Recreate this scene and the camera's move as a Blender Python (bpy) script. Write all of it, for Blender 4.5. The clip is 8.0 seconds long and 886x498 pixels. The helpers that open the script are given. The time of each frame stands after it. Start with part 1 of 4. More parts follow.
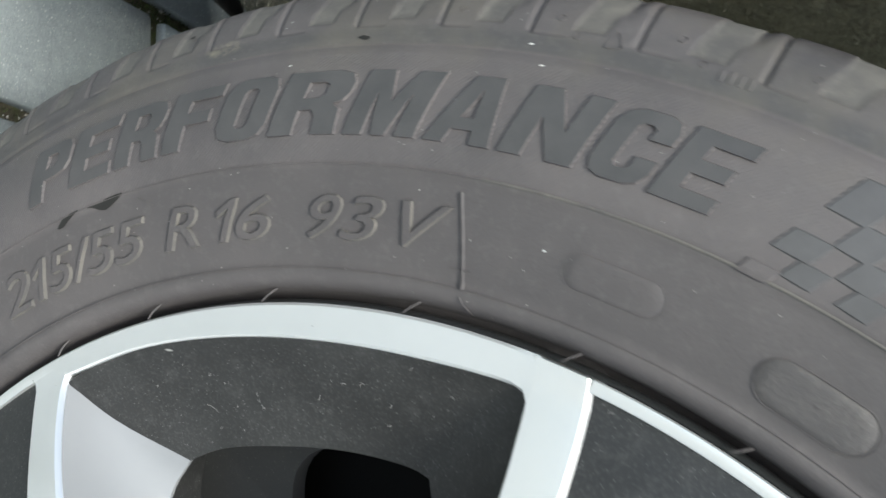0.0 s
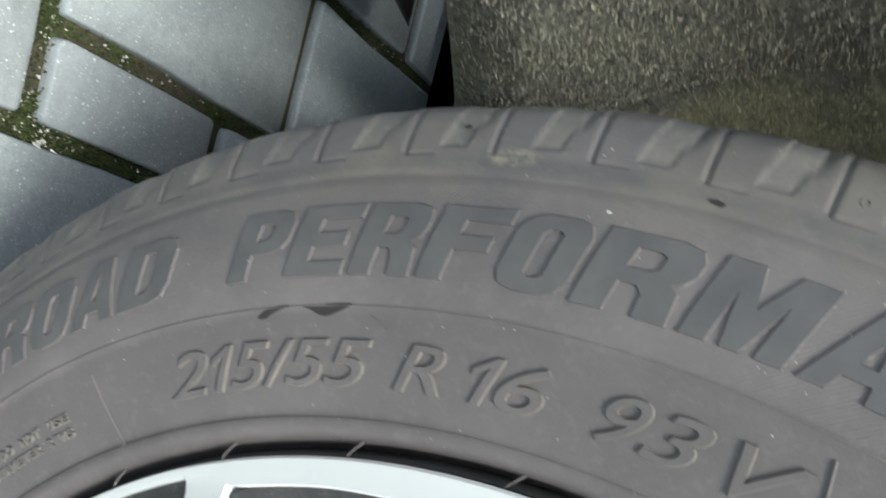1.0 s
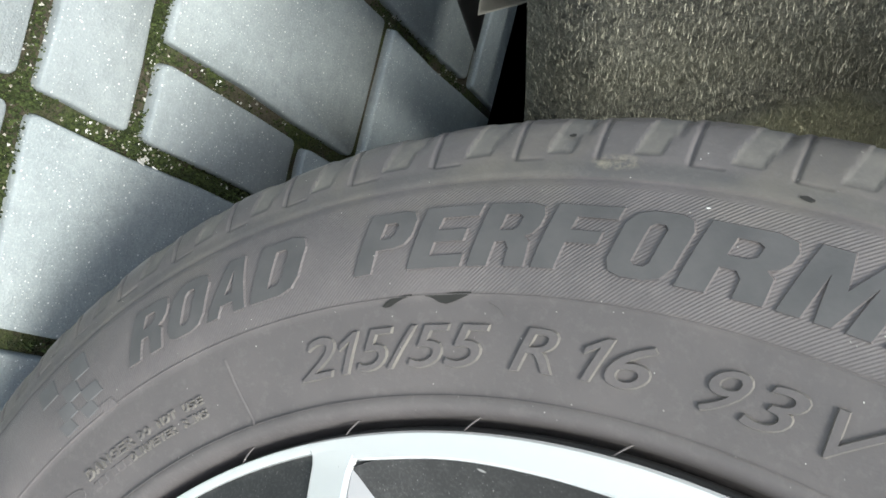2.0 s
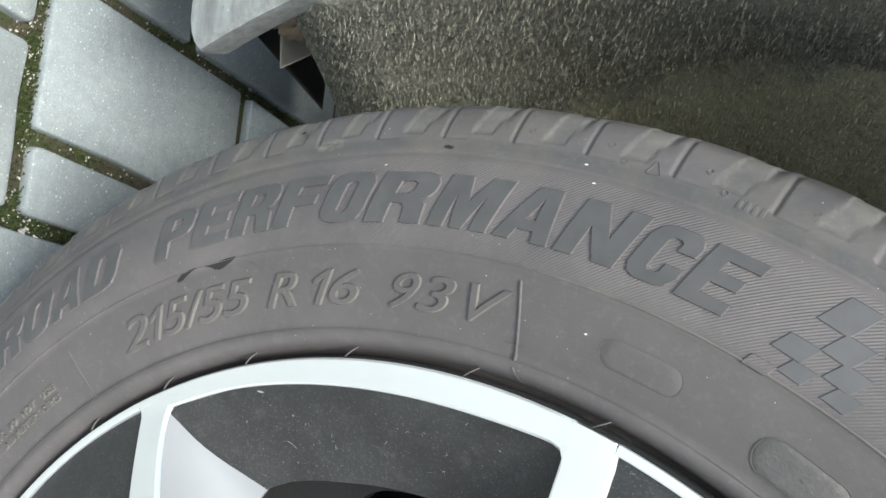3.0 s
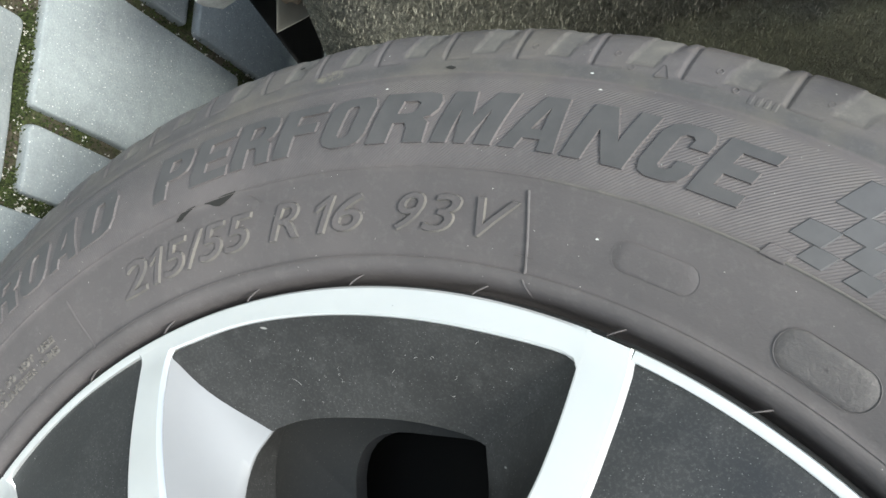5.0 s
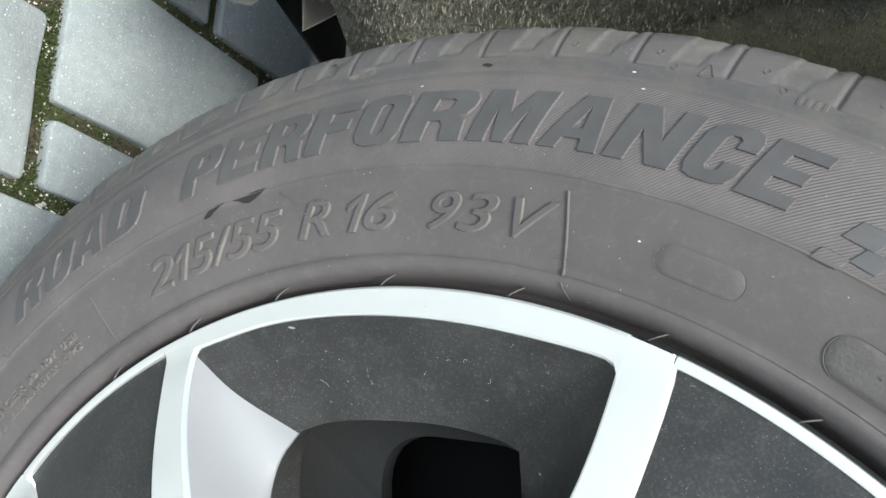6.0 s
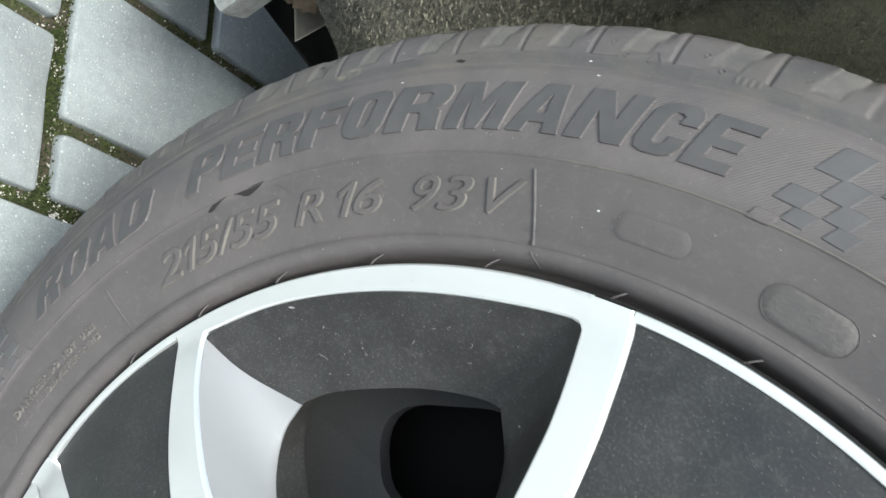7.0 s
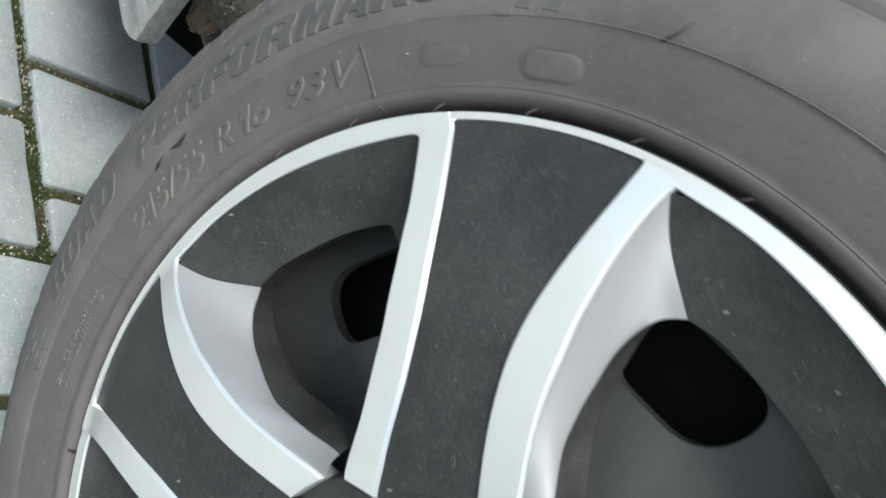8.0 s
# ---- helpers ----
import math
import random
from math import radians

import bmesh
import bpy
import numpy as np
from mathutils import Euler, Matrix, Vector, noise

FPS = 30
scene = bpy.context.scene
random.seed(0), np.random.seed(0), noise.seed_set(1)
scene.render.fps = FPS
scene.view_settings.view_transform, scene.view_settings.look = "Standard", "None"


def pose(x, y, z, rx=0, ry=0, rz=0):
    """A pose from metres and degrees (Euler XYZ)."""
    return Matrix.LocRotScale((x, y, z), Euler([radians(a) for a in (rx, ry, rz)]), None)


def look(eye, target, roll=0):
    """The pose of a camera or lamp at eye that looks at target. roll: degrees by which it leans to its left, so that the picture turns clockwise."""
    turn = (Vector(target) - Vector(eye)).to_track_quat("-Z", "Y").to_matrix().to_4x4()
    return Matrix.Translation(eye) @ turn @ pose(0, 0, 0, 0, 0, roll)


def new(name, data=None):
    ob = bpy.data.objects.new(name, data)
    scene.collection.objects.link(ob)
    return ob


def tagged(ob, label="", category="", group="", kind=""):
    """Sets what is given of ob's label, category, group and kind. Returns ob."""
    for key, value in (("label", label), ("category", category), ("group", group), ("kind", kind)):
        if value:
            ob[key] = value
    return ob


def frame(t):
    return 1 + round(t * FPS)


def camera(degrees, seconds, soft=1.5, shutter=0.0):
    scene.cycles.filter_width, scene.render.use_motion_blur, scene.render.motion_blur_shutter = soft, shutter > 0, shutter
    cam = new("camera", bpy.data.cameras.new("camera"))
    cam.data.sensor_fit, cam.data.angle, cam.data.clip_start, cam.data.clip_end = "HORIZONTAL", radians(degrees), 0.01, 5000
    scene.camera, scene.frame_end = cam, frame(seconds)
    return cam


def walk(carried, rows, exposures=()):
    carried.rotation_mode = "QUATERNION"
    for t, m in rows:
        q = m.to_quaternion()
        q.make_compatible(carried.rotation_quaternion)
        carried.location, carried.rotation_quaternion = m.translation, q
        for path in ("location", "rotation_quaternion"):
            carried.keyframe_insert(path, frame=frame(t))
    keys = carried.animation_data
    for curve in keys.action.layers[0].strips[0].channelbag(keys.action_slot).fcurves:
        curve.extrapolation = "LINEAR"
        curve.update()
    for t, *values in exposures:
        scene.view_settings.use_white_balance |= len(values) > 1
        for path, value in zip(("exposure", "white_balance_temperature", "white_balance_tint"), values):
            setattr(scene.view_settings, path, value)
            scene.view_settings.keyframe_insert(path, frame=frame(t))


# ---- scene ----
cam = camera(55.5, 8.0, soft=1.5, shutter=0.3)
ROWS = [
    (0, -0.2229, -0.1779, 0.4287, -3.09, -63.20, 93.40),
    (0.3, -0.2328, -0.1639, 0.3998, -14.94, -62.60, 105.02),
    (0.5, -0.2338, -0.1555, 0.3808, -19.97, -62.31, 109.44),
    (1, -0.2611, -0.1674, 0.3484, -26.08, -57.85, 117.29),
    (1.1, -0.2626, -0.1746, 0.3430, -27.30, -57.46, 119.23),
    (1.2, -0.2620, -0.1811, 0.3374, -28.08, -56.41, 120.39),
    (2.3, -0.2411, -0.1967, 0.3583, -20.06, -55.34, 113.38),
    (2.5, -0.2350, -0.1977, 0.3830, -16.86, -56.32, 111.00),
    (3, -0.2227, -0.2201, 0.4422, -6.28, -60.28, 102.67),
    (3.5, -0.2082, -0.2221, 0.4443, -3.29, -60.62, 100.95),
    (4, -0.1913, -0.2137, 0.4403, -2.86, -60.82, 100.19),
    (4.5, -0.1934, -0.2120, 0.4419, -2.15, -60.71, 99.36),
    (6, -0.1912, -0.2108, 0.4297, -3.39, -59.79, 101.51),
    (6.5, -0.1906, -0.2156, 0.4302, -3.23, -59.74, 101.42),
    (7, -0.1781, -0.2275, 0.4484, 0.96, -59.55, 97.47),
    (7.5, -0.1447, -0.2464, 0.4812, 13.57, -58.19, 85.03),
    (8, -0.0786, -0.2647, 0.5254, 29.22, -53.59, 69.01),
]
walk(cam, [(t, pose(*p)) for t, *p in ROWS], [(0.0, 0.52, 6280, 0.5), (0.5, 0.66, 6280, 0.5), (1.0, 0.76, 6280, 0.5), (1.2, 0.95, 6280, 0.5), (2.3, 0.98, 6280, 0.5), (2.5, 0.94, 6280, 0.5), (3.5, 0.85, 6280, 0.5), (7.4, 0.82, 6280, 0.5), (8.0, 0.5, 6280, 0.5)])

# ---- world, sun and exposure ----
world = bpy.data.worlds.new("World")
scene.world = world
world.use_nodes = True
sky = world.node_tree.nodes.new("ShaderNodeTexSky")
sky.sky_type, sky.sun_disc = "NISHITA", False
sky.sun_elevation, sky.sun_rotation = radians(60.5), radians(169)
sky.air_density, sky.dust_density = 1.0, 3.5
bg = world.node_tree.nodes["Background"]
bg.inputs[1].default_value = 0.135
world.node_tree.links.new(sky.outputs[0], bg.inputs[0])
sun = new("sun", bpy.data.lights.new("sun", "SUN"))
sun.data.energy, sun.data.angle, sun.data.color = 2.45, radians(18), (1.0, 0.972, 0.935)
sun.matrix_world = look((0.25, -1.3, 2.35), (0, 0, 0))

# ---- frame of the wheel: its axis is local z, the ground is level in the world ----
HUB = 0.30297
WHEEL = Matrix(((0.089638, -0.995974, 0.0, 0.0), (0.044594, 0.004013, -0.998997, 0.0), (0.994976, 0.089548, 0.044774, HUB), (0, 0, 0, 1)))


# ---- node helpers ----
class Nodes:
    def __init__(self, name):
        self.m = bpy.data.materials.new(name)
        self.m.use_nodes = True
        self.t = self.m.node_tree
        self.b = self.t.nodes["Principled BSDF"]
        self.xyz = self.n("ShaderNodeTexCoord").outputs["Object"]

    def n(self, kind, **values):
        node = self.t.nodes.new(kind)
        for k, v in values.items():
            setattr(node, k, v)
        return node

    def put(self, socket, value):
        if isinstance(value, bpy.types.NodeSocket):
            self.t.links.new(value, socket)
        else:
            socket.default_value = value

    def math(self, op, a, b=0.0, c=0.0):
        node = self.n("ShaderNodeMath", operation=op)
        for s, v in zip(node.inputs, (a, b, c)):
            self.put(s, v)
        return node.outputs[0]

    def ramp(self, value, a, b, x=0.0, y=1.0):
        node = self.n("ShaderNodeMapRange")
        for s, v in zip(node.inputs, (value, a, b, x, y)):
            self.put(s, v)
        return node.outputs[0]

    def noise(self, scale, detail=4.0, rough=0.55, vector=None):
        node = self.n("ShaderNodeTexNoise")
        self.put(node.inputs["Vector"], vector or self.xyz)
        node.inputs["Scale"].default_value, node.inputs["Detail"].default_value, node.inputs["Roughness"].default_value = scale, detail, rough
        return node.outputs["Fac"]

    def dots(self, scale, size, chance, vector=None):
        """Small round specks: 1 inside a speck."""
        node = self.n("ShaderNodeTexVoronoi")
        self.put(node.inputs["Vector"], vector or self.xyz)
        node.inputs["Scale"].default_value = scale
        near = self.ramp(node.outputs["Distance"], size * 0.6, size, 1.0, 0.0)
        sep = self.n("ShaderNodeSeparateColor")
        self.put(sep.inputs[0], node.outputs["Color"])
        return self.math("MULTIPLY", near, self.math("LESS_THAN", sep.outputs[0], chance))

    def mix(self, f, a, b):
        node = self.n("ShaderNodeMix", data_type="RGBA")
        self.put(node.inputs["Factor"], f)
        for s, v in ((node.inputs[6], a), (node.inputs[7], b)):
            self.put(s, (*v, 1.0) if isinstance(v, tuple) else v)
        return node.outputs[2]

    def bump(self, height, strength, distance, normal=None):
        node = self.n("ShaderNodeBump")
        node.inputs["Strength"].default_value, node.inputs["Distance"].default_value = strength, distance
        self.put(node.inputs["Height"], height)
        if normal:
            self.put(node.inputs["Normal"], normal)
        return node.outputs[0]

    def polar(self):
        sep = self.n("ShaderNodeSeparateXYZ")
        self.put(sep.inputs[0], self.xyz)
        x, y = sep.outputs[0], sep.outputs[1]
        r = self.math("SQRT", self.math("ADD", self.math("MULTIPLY", x, x), self.math("MULTIPLY", y, y)))
        return r, self.math("ARCTAN2", y, x)

    def mud(self):
        """The part of the liner past its crease: olive mud, lightened for light missing there."""
        sep = self.n("ShaderNodeSeparateXYZ")
        self.put(sep.inputs[0], self.xyz)
        d = self.math("ADD", sep.outputs[1], self.math("MULTIPLY", self.math("SUBTRACT", sep.outputs[2], 0.303), 0.43))
        d = self.math("ADD", d, self.math("MULTIPLY", self.math("SUBTRACT", self.noise(22, 4), 0.5), 0.05))
        return self.ramp(d, 0.186, 0.2)

    def done(self, colour, rough, metal=0.0, normal=None, spec=0.5):
        b = self.b.inputs
        self.put(b["Base Color"], (*colour, 1.0) if isinstance(colour, tuple) else colour)
        self.put(b["Roughness"], rough)
        self.put(b["Metallic"], metal)
        b["Specular IOR Level"].default_value = spec
        if normal:
            self.put(b["Normal"], normal)
        return self.m


# angles of the sipes across the tyre's shoulder, in degrees, with an uneven pitch
SIPES = [67.4, 73.0, 78.85, 84.21, 89.04, 93.94, 98.95, 103.73, 108.35]
while SIPES[-1] < 67.4 + 330:
    SIPES.append(SIPES[-1] + (4.8, 5.2, 5.7, 5.1)[len(SIPES) % 4])
SIPES.append(67.4 + 360)


def rubber_material():
    k = Nodes("worn_rubber")
    r, a = k.polar()
    big, mid, fine = k.noise(18, 5), k.noise(90, 6, 0.65), k.noise(900, 3)
    colour = k.mix(k.ramp(big, 0.35, 0.68), (0.089, 0.08, 0.081), (0.144, 0.127, 0.125))
    colour = k.mix(k.ramp(mid, 0.46, 0.78, 0.0, 0.4), colour, (0.157, 0.137, 0.134))
    # dark smooth band and brown road dirt on the shoulder
    shoulder = k.math("MULTIPLY", k.ramp(r, 0.2745, 0.2752), k.ramp(r, 0.2785, 0.28, 1.0, 0.35))
    colour = k.mix(k.math("MULTIPLY", shoulder, 0.7), colour, (0.068, 0.066, 0.066))
    brown = k.math("MULTIPLY", k.ramp(r, 0.262, 0.2735), k.ramp(k.noise(26, 5, 0.6), 0.45, 0.66))
    colour = k.mix(k.math("MULTIPLY", brown, 0.5), colour, (0.165, 0.146, 0.118))
    # less dust lies on the smooth lower band than on the ridged one
    low = k.math("MULTIPLY", k.ramp(r, 0.2415, 0.2432, 1.0, 0.0), k.ramp(k.noise(30, 4), 0.3, 0.6, 0.6, 1.0))
    colour = k.mix(k.math("MULTIPLY", low, 0.55), colour, (0.079, 0.071, 0.071))
    # one yellowish clay smear on the shoulder
    da, dr = k.math("DIVIDE", k.math("SUBTRACT", a, radians(102.6)), 0.027), k.math("DIVIDE", k.math("SUBTRACT", r, 0.2792), 0.0026)
    smear = k.math("ADD", k.math("MULTIPLY", da, da), k.math("MULTIPLY", dr, dr))
    smear = k.math("MULTIPLY", k.ramp(smear, 0.2, 1.0, 1.0, 0.0), k.ramp(k.noise(230, 5, 0.7), 0.42, 0.6))
    colour = k.mix(k.math("MULTIPLY", smear, 0.8), colour, (0.27, 0.24, 0.18))
    specks = k.math("MAXIMUM", k.dots(420, 0.1, 0.012), k.dots(900, 0.15, 0.02))
    colour = k.mix(k.ramp(k.noise(320, 4, 0.7), 0.52, 0.8, 0.0, 0.3), colour, (0.19, 0.175, 0.168))
    colour = k.mix(specks, colour, (0.5, 0.48, 0.44))
    # fine slanted ridges round the lettering
    ridge = k.math("SINE", k.math("ADD", k.math("MULTIPLY", a, 1266.0), k.math("MULTIPLY", r, 5865.0)))
    band = k.math("MULTIPLY", k.ramp(r, 0.2434, 0.2438), k.ramp(r, 0.2718, 0.2724, 1.0, 0.0))
    band = k.math("MULTIPLY", band, k.ramp(k.noise(45, 3), 0.3, 0.6, 0.35, 1.0))
    colour = k.mix(k.math("MULTIPLY", band, k.ramp(ridge, 0.0, 1.0, 0.0, 0.2)), colour, (0.2, 0.183, 0.178))
    normal = k.bump(k.math("MULTIPLY", ridge, band), 0.5, 0.00013)
    normal = k.bump(mid, 0.18, 0.0012, normal)
    normal = k.bump(fine, 0.4, 0.0003, normal)
    return k.done(colour, k.math("SUBTRACT", k.ramp(mid, 0.3, 0.7, 0.52, 0.7), k.ramp(r, 0.285, 0.2925, 0.0, 0.24)), 0.0, normal, 0.5)


def slot_material():
    """Road dust packed into the shallow slots of the shoulder; also the painted light on raised edges."""
    k = Nodes("dusty_slot_and_lit_edge_rubber")
    big, fine = k.noise(70, 5, 0.6), k.noise(420, 4, 0.7)
    colour = k.mix(k.ramp(big, 0.32, 0.68), (0.1, 0.093, 0.09), (0.17, 0.156, 0.138))
    colour = k.mix(k.ramp(fine, 0.5, 0.8, 0.0, 0.4), colour, (0.22, 0.2, 0.172))
    return k.done(colour, 0.75, 0.0, k.bump(fine, 0.3, 0.0004))


def stipple_material():
    """Grainy moulded patches, paler where dust sits on the grain."""
    k = Nodes("stippled_rubber")
    mid, fine = k.noise(60, 5, 0.6), k.noise(900, 4, 0.7)
    colour = k.mix(k.ramp(mid, 0.35, 0.68), (0.086, 0.079, 0.079), (0.12, 0.108, 0.105))
    colour = k.mix(k.math("MULTIPLY", k.ramp(fine, 0.5, 0.7), k.ramp(mid, 0.45, 0.65, 0.05, 0.5)), colour, (0.2, 0.188, 0.172))
    return k.done(colour, 0.62, 0.0, k.bump(fine, 0.6, 0.0005))


def letter_material():
    k = Nodes("clean_rubber")
    mid = k.noise(70, 5, 0.6)
    colour = k.mix(k.ramp(mid, 0.35, 0.7), (0.072, 0.07, 0.071), (0.1, 0.095, 0.095))
    colour = k.mix(k.ramp(k.noise(16, 4, 0.6), 0.5, 0.7, 0.0, 0.4), colour, (0.12, 0.112, 0.111))
    colour = k.mix(k.dots(600, 0.16, 0.015), colour, (0.36, 0.34, 0.31))
    return k.done(colour, k.ramp(mid, 0.3, 0.7, 0.42, 0.56), 0.0, k.bump(k.noise(700, 3), 0.2, 0.0003), 0.4)


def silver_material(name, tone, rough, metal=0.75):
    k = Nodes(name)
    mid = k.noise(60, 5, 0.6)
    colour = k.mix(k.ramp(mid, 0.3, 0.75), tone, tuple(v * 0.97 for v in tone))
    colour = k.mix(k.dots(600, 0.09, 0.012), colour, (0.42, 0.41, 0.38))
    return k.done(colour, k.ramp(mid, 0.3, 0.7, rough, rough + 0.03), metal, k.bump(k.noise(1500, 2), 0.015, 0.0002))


def black_material(name, tone, rough, dust=0.5):
    k = Nodes(name)
    big, mid = k.noise(24, 6, 0.65), k.noise(160, 5, 0.7)
    colour = k.mix(k.math("MULTIPLY", k.ramp(big, 0.42, 0.75), dust), tone, (0.075, 0.075, 0.074))
    colour = k.mix(k.math("MULTIPLY", k.ramp(mid, 0.55, 0.8), dust), colour, (0.11, 0.108, 0.105))
    colour = k.mix(k.math("MULTIPLY", k.ramp(k.noise(1100, 3, 0.75), 0.5, 0.72), k.ramp(big, 0.35, 0.65, 0.25, 0.8)), colour, (0.085, 0.083, 0.08))
    colour = k.mix(k.dots(1500, 0.26, 0.12), colour, (0.17, 0.165, 0.16))
    colour = k.mix(k.dots(760, 0.12, 0.04), colour, (0.32, 0.31, 0.3))
    stretch = k.n("ShaderNodeMapping")
    k.put(stretch.inputs["Vector"], k.xyz)
    stretch.inputs["Rotation"].default_value = (0, 0, radians(28))
    stretch.inputs["Scale"].default_value = (0.35, 1.3, 1.0)
    colour = k.mix(k.math("MULTIPLY", k.dots(260, 0.15, 0.035, stretch.outputs[0]), 0.8), colour, (0.4, 0.39, 0.37))
    return k.done(colour, k.ramp(big, 0.3, 0.7, rough, rough + 0.18), 0.0, k.bump(mid, 0.12, 0.0006))


def stone_material():
    k = Nodes("concrete_paver")
    info = k.n("ShaderNodeObjectInfo").outputs["Random"]
    big, mid, fine = k.noise(14, 5), k.noise(120, 6, 0.7), k.noise(700, 4, 0.7)
    colour = k.mix(k.ramp(big, 0.3, 0.7), (0.278, 0.306, 0.312), (0.368, 0.396, 0.398))
    colour = k.mix(k.ramp(mid, 0.42, 0.7, 0.0, 0.6), colour, (0.225, 0.25, 0.256))
    colour = k.mix(k.ramp(fine, 0.5, 0.8, 0.0, 0.6), colour, (0.52, 0.55, 0.55))
    colour = k.mix(k.math("MULTIPLY", info, 0.25), colour, (0.25, 0.26, 0.265))
    grain = k.math("MAXIMUM", k.dots(330, 0.2, 0.19), k.dots(700, 0.24, 0.22))
    colour = k.mix(k.math("MULTIPLY", grain, 0.85), colour, (0.8, 0.8, 0.78))
    rough = k.mix(grain, (0.8, 0.8, 0.8), (0.15, 0.15, 0.15))
    normal = k.bump(mid, 0.6, 0.0014)
    normal = k.bump(fine, 0.8, 0.0006, normal)
    return k.done(colour, rough, 0.0, normal)


def joint_material():
    k = Nodes("mossy_joint")
    mid, fine = k.noise(40, 5, 0.65), k.noise(420, 5, 0.75)
    colour = k.mix(k.ramp(fine, 0.3, 0.7), (0.055, 0.045, 0.03), (0.16, 0.135, 0.095))
    colour = k.mix(k.ramp(mid, 0.44, 0.6), colour, k.mix(k.ramp(fine, 0.35, 0.7), (0.03, 0.045, 0.012), (0.12, 0.15, 0.04)))
    colour = k.mix(k.dots(300, 0.2, 0.12), colour, (0.6, 0.57, 0.5))
    return k.done(colour, 0.85, 0.0, k.bump(fine, 0.9, 0.004))


def moss_material():
    k = Nodes("moss")
    f = k.n("ShaderNodeNewGeometry").outputs["Random Per Island"]
    colour = k.mix(f, (0.022, 0.03, 0.009), (0.075, 0.1, 0.026))
    return k.done(colour, 0.9)


def grit_material():
    k = Nodes("sand_grains")
    f = k.n("ShaderNodeNewGeometry").outputs["Random Per Island"]
    return k.done(k.mix(f, (0.3, 0.26, 0.2), (0.75, 0.73, 0.68)), 0.35)


def felt_material():
    k = Nodes("dirty_felt")
    big, mid, fine = k.noise(9, 4), k.noise(170, 5, 0.75), k.noise(520, 5, 0.8)
    colour = k.mix(k.ramp(mid, 0.35, 0.68), (0.09, 0.092, 0.087), (0.36, 0.352, 0.305))
    colour = k.mix(k.ramp(fine, 0.52, 0.72), colour, (0.5, 0.48, 0.42))
    colour = k.mix(k.ramp(big, 0.4, 0.65, 0.0, 0.6), colour, (0.3, 0.29, 0.22))
    # olive mud colour, made paler to put light into the deep part
    colour = k.mix(k.math("MULTIPLY", k.mud(), k.ramp(mid, 0.3, 0.6, 0.35, 0.85)), colour, (0.44, 0.42, 0.28))
    normal = k.bump(mid, 0.9, 0.004)
    return k.done(colour, 0.95, 0.0, k.bump(fine, 0.8, 0.002, normal), 0.2)


def fibre_material():
    k = Nodes("felt_fibres")
    f = k.n("ShaderNodeNewGeometry").outputs["Random Per Island"]
    ramp = k.n("ShaderNodeValToRGB")
    k.put(ramp.inputs[0], f)
    e = ramp.color_ramp.elements
    e[0].color, e[1].color = (0.035, 0.036, 0.036, 1), (0.6, 0.57, 0.47, 1)
    mid = e.new(0.6)
    mid.color = (0.24, 0.23, 0.18, 1)
    # fibres past the crease are lightened too, as painted light on the olive mud
    return k.done(k.mix(k.math("MULTIPLY", k.mud(), k.ramp(f, 0.1, 0.7, 0.1, 0.7)), ramp.outputs[0], (0.66, 0.63, 0.43)), 0.7, 0.0, None, 0.3)


def plain_material(name, tone, rough, grain=0.12):
    k = Nodes(name)
    mid = k.noise(70, 6, 0.65)
    colour = k.mix(k.ramp(mid, 0.3, 0.7), tuple(v * (1 - grain) for v in tone), tuple(min(1, v * (1 + grain)) for v in tone))
    return k.done(colour, rough, 0.0, k.bump(mid, 0.15, 0.001))


def panel_material():
    k = Nodes("dusty_silver_paint")
    mid, fine = k.noise(55, 6, 0.65), k.noise(300, 5, 0.7)
    run = k.n("ShaderNodeMapping")
    k.put(run.inputs["Vector"], k.xyz)
    run.inputs["Scale"].default_value = (0.15, 1.0, 1.0)
    colour = k.mix(k.ramp(mid, 0.35, 0.7), (0.36, 0.37, 0.37), (0.24, 0.245, 0.24))
    colour = k.mix(k.ramp(k.noise(240, 4, 0.6, run.outputs[0]), 0.42, 0.7, 0.0, 0.7), colour, (0.14, 0.14, 0.135))
    colour = k.mix(k.ramp(fine, 0.55, 0.8), colour, (0.22, 0.215, 0.2))
    colour = k.mix(k.dots(260, 0.2, 0.14), colour, (0.75, 0.75, 0.72))
    return k.done(colour, 0.42, 0.25, k.bump(fine, 0.3, 0.0012))


RUBBER, LETTER, SLOT_LIT_EDGE, STIPPLE = rubber_material(), letter_material(), slot_material(), stipple_material()
# FIN is the same silver darkened: the inner faces' shade is in its colour
SILVER, FIN = silver_material("silver_paint", (0.915, 0.915, 0.905), 0.3, 0.7), silver_material("silver_shaded_face", (0.37, 0.372, 0.385), 0.62, 0.35)
PANEL, BOWL = black_material("black_panel", (0.018, 0.0185, 0.019), 0.34, 0.35), black_material("black_bowl", (0.021, 0.0205, 0.02), 0.42, 0.45)
STEEL = black_material("black_steel", (0.06, 0.061, 0.062), 0.3, 0.3)
# near black, with the deep shade inside the wheel put into the colour
DARK = plain_material("interior_shade", (0.005, 0.005, 0.005), 0.9)
STONE, JOINT, MOSS, GRIT = stone_material(), joint_material(), moss_material(), grit_material()
FELT, FIBRE, PAINT = felt_material(), fibre_material(), panel_material()
TAB = plain_material("grey_brown_plastic", (0.2, 0.185, 0.16), 0.7)
CRUST = plain_material("dried_mud", (0.16, 0.12, 0.085), 0.9, 0.4)
# for the slabs and board added to darken the ground under the car
UNDER = plain_material("underbody_shade", (0.04, 0.04, 0.041), 0.8)


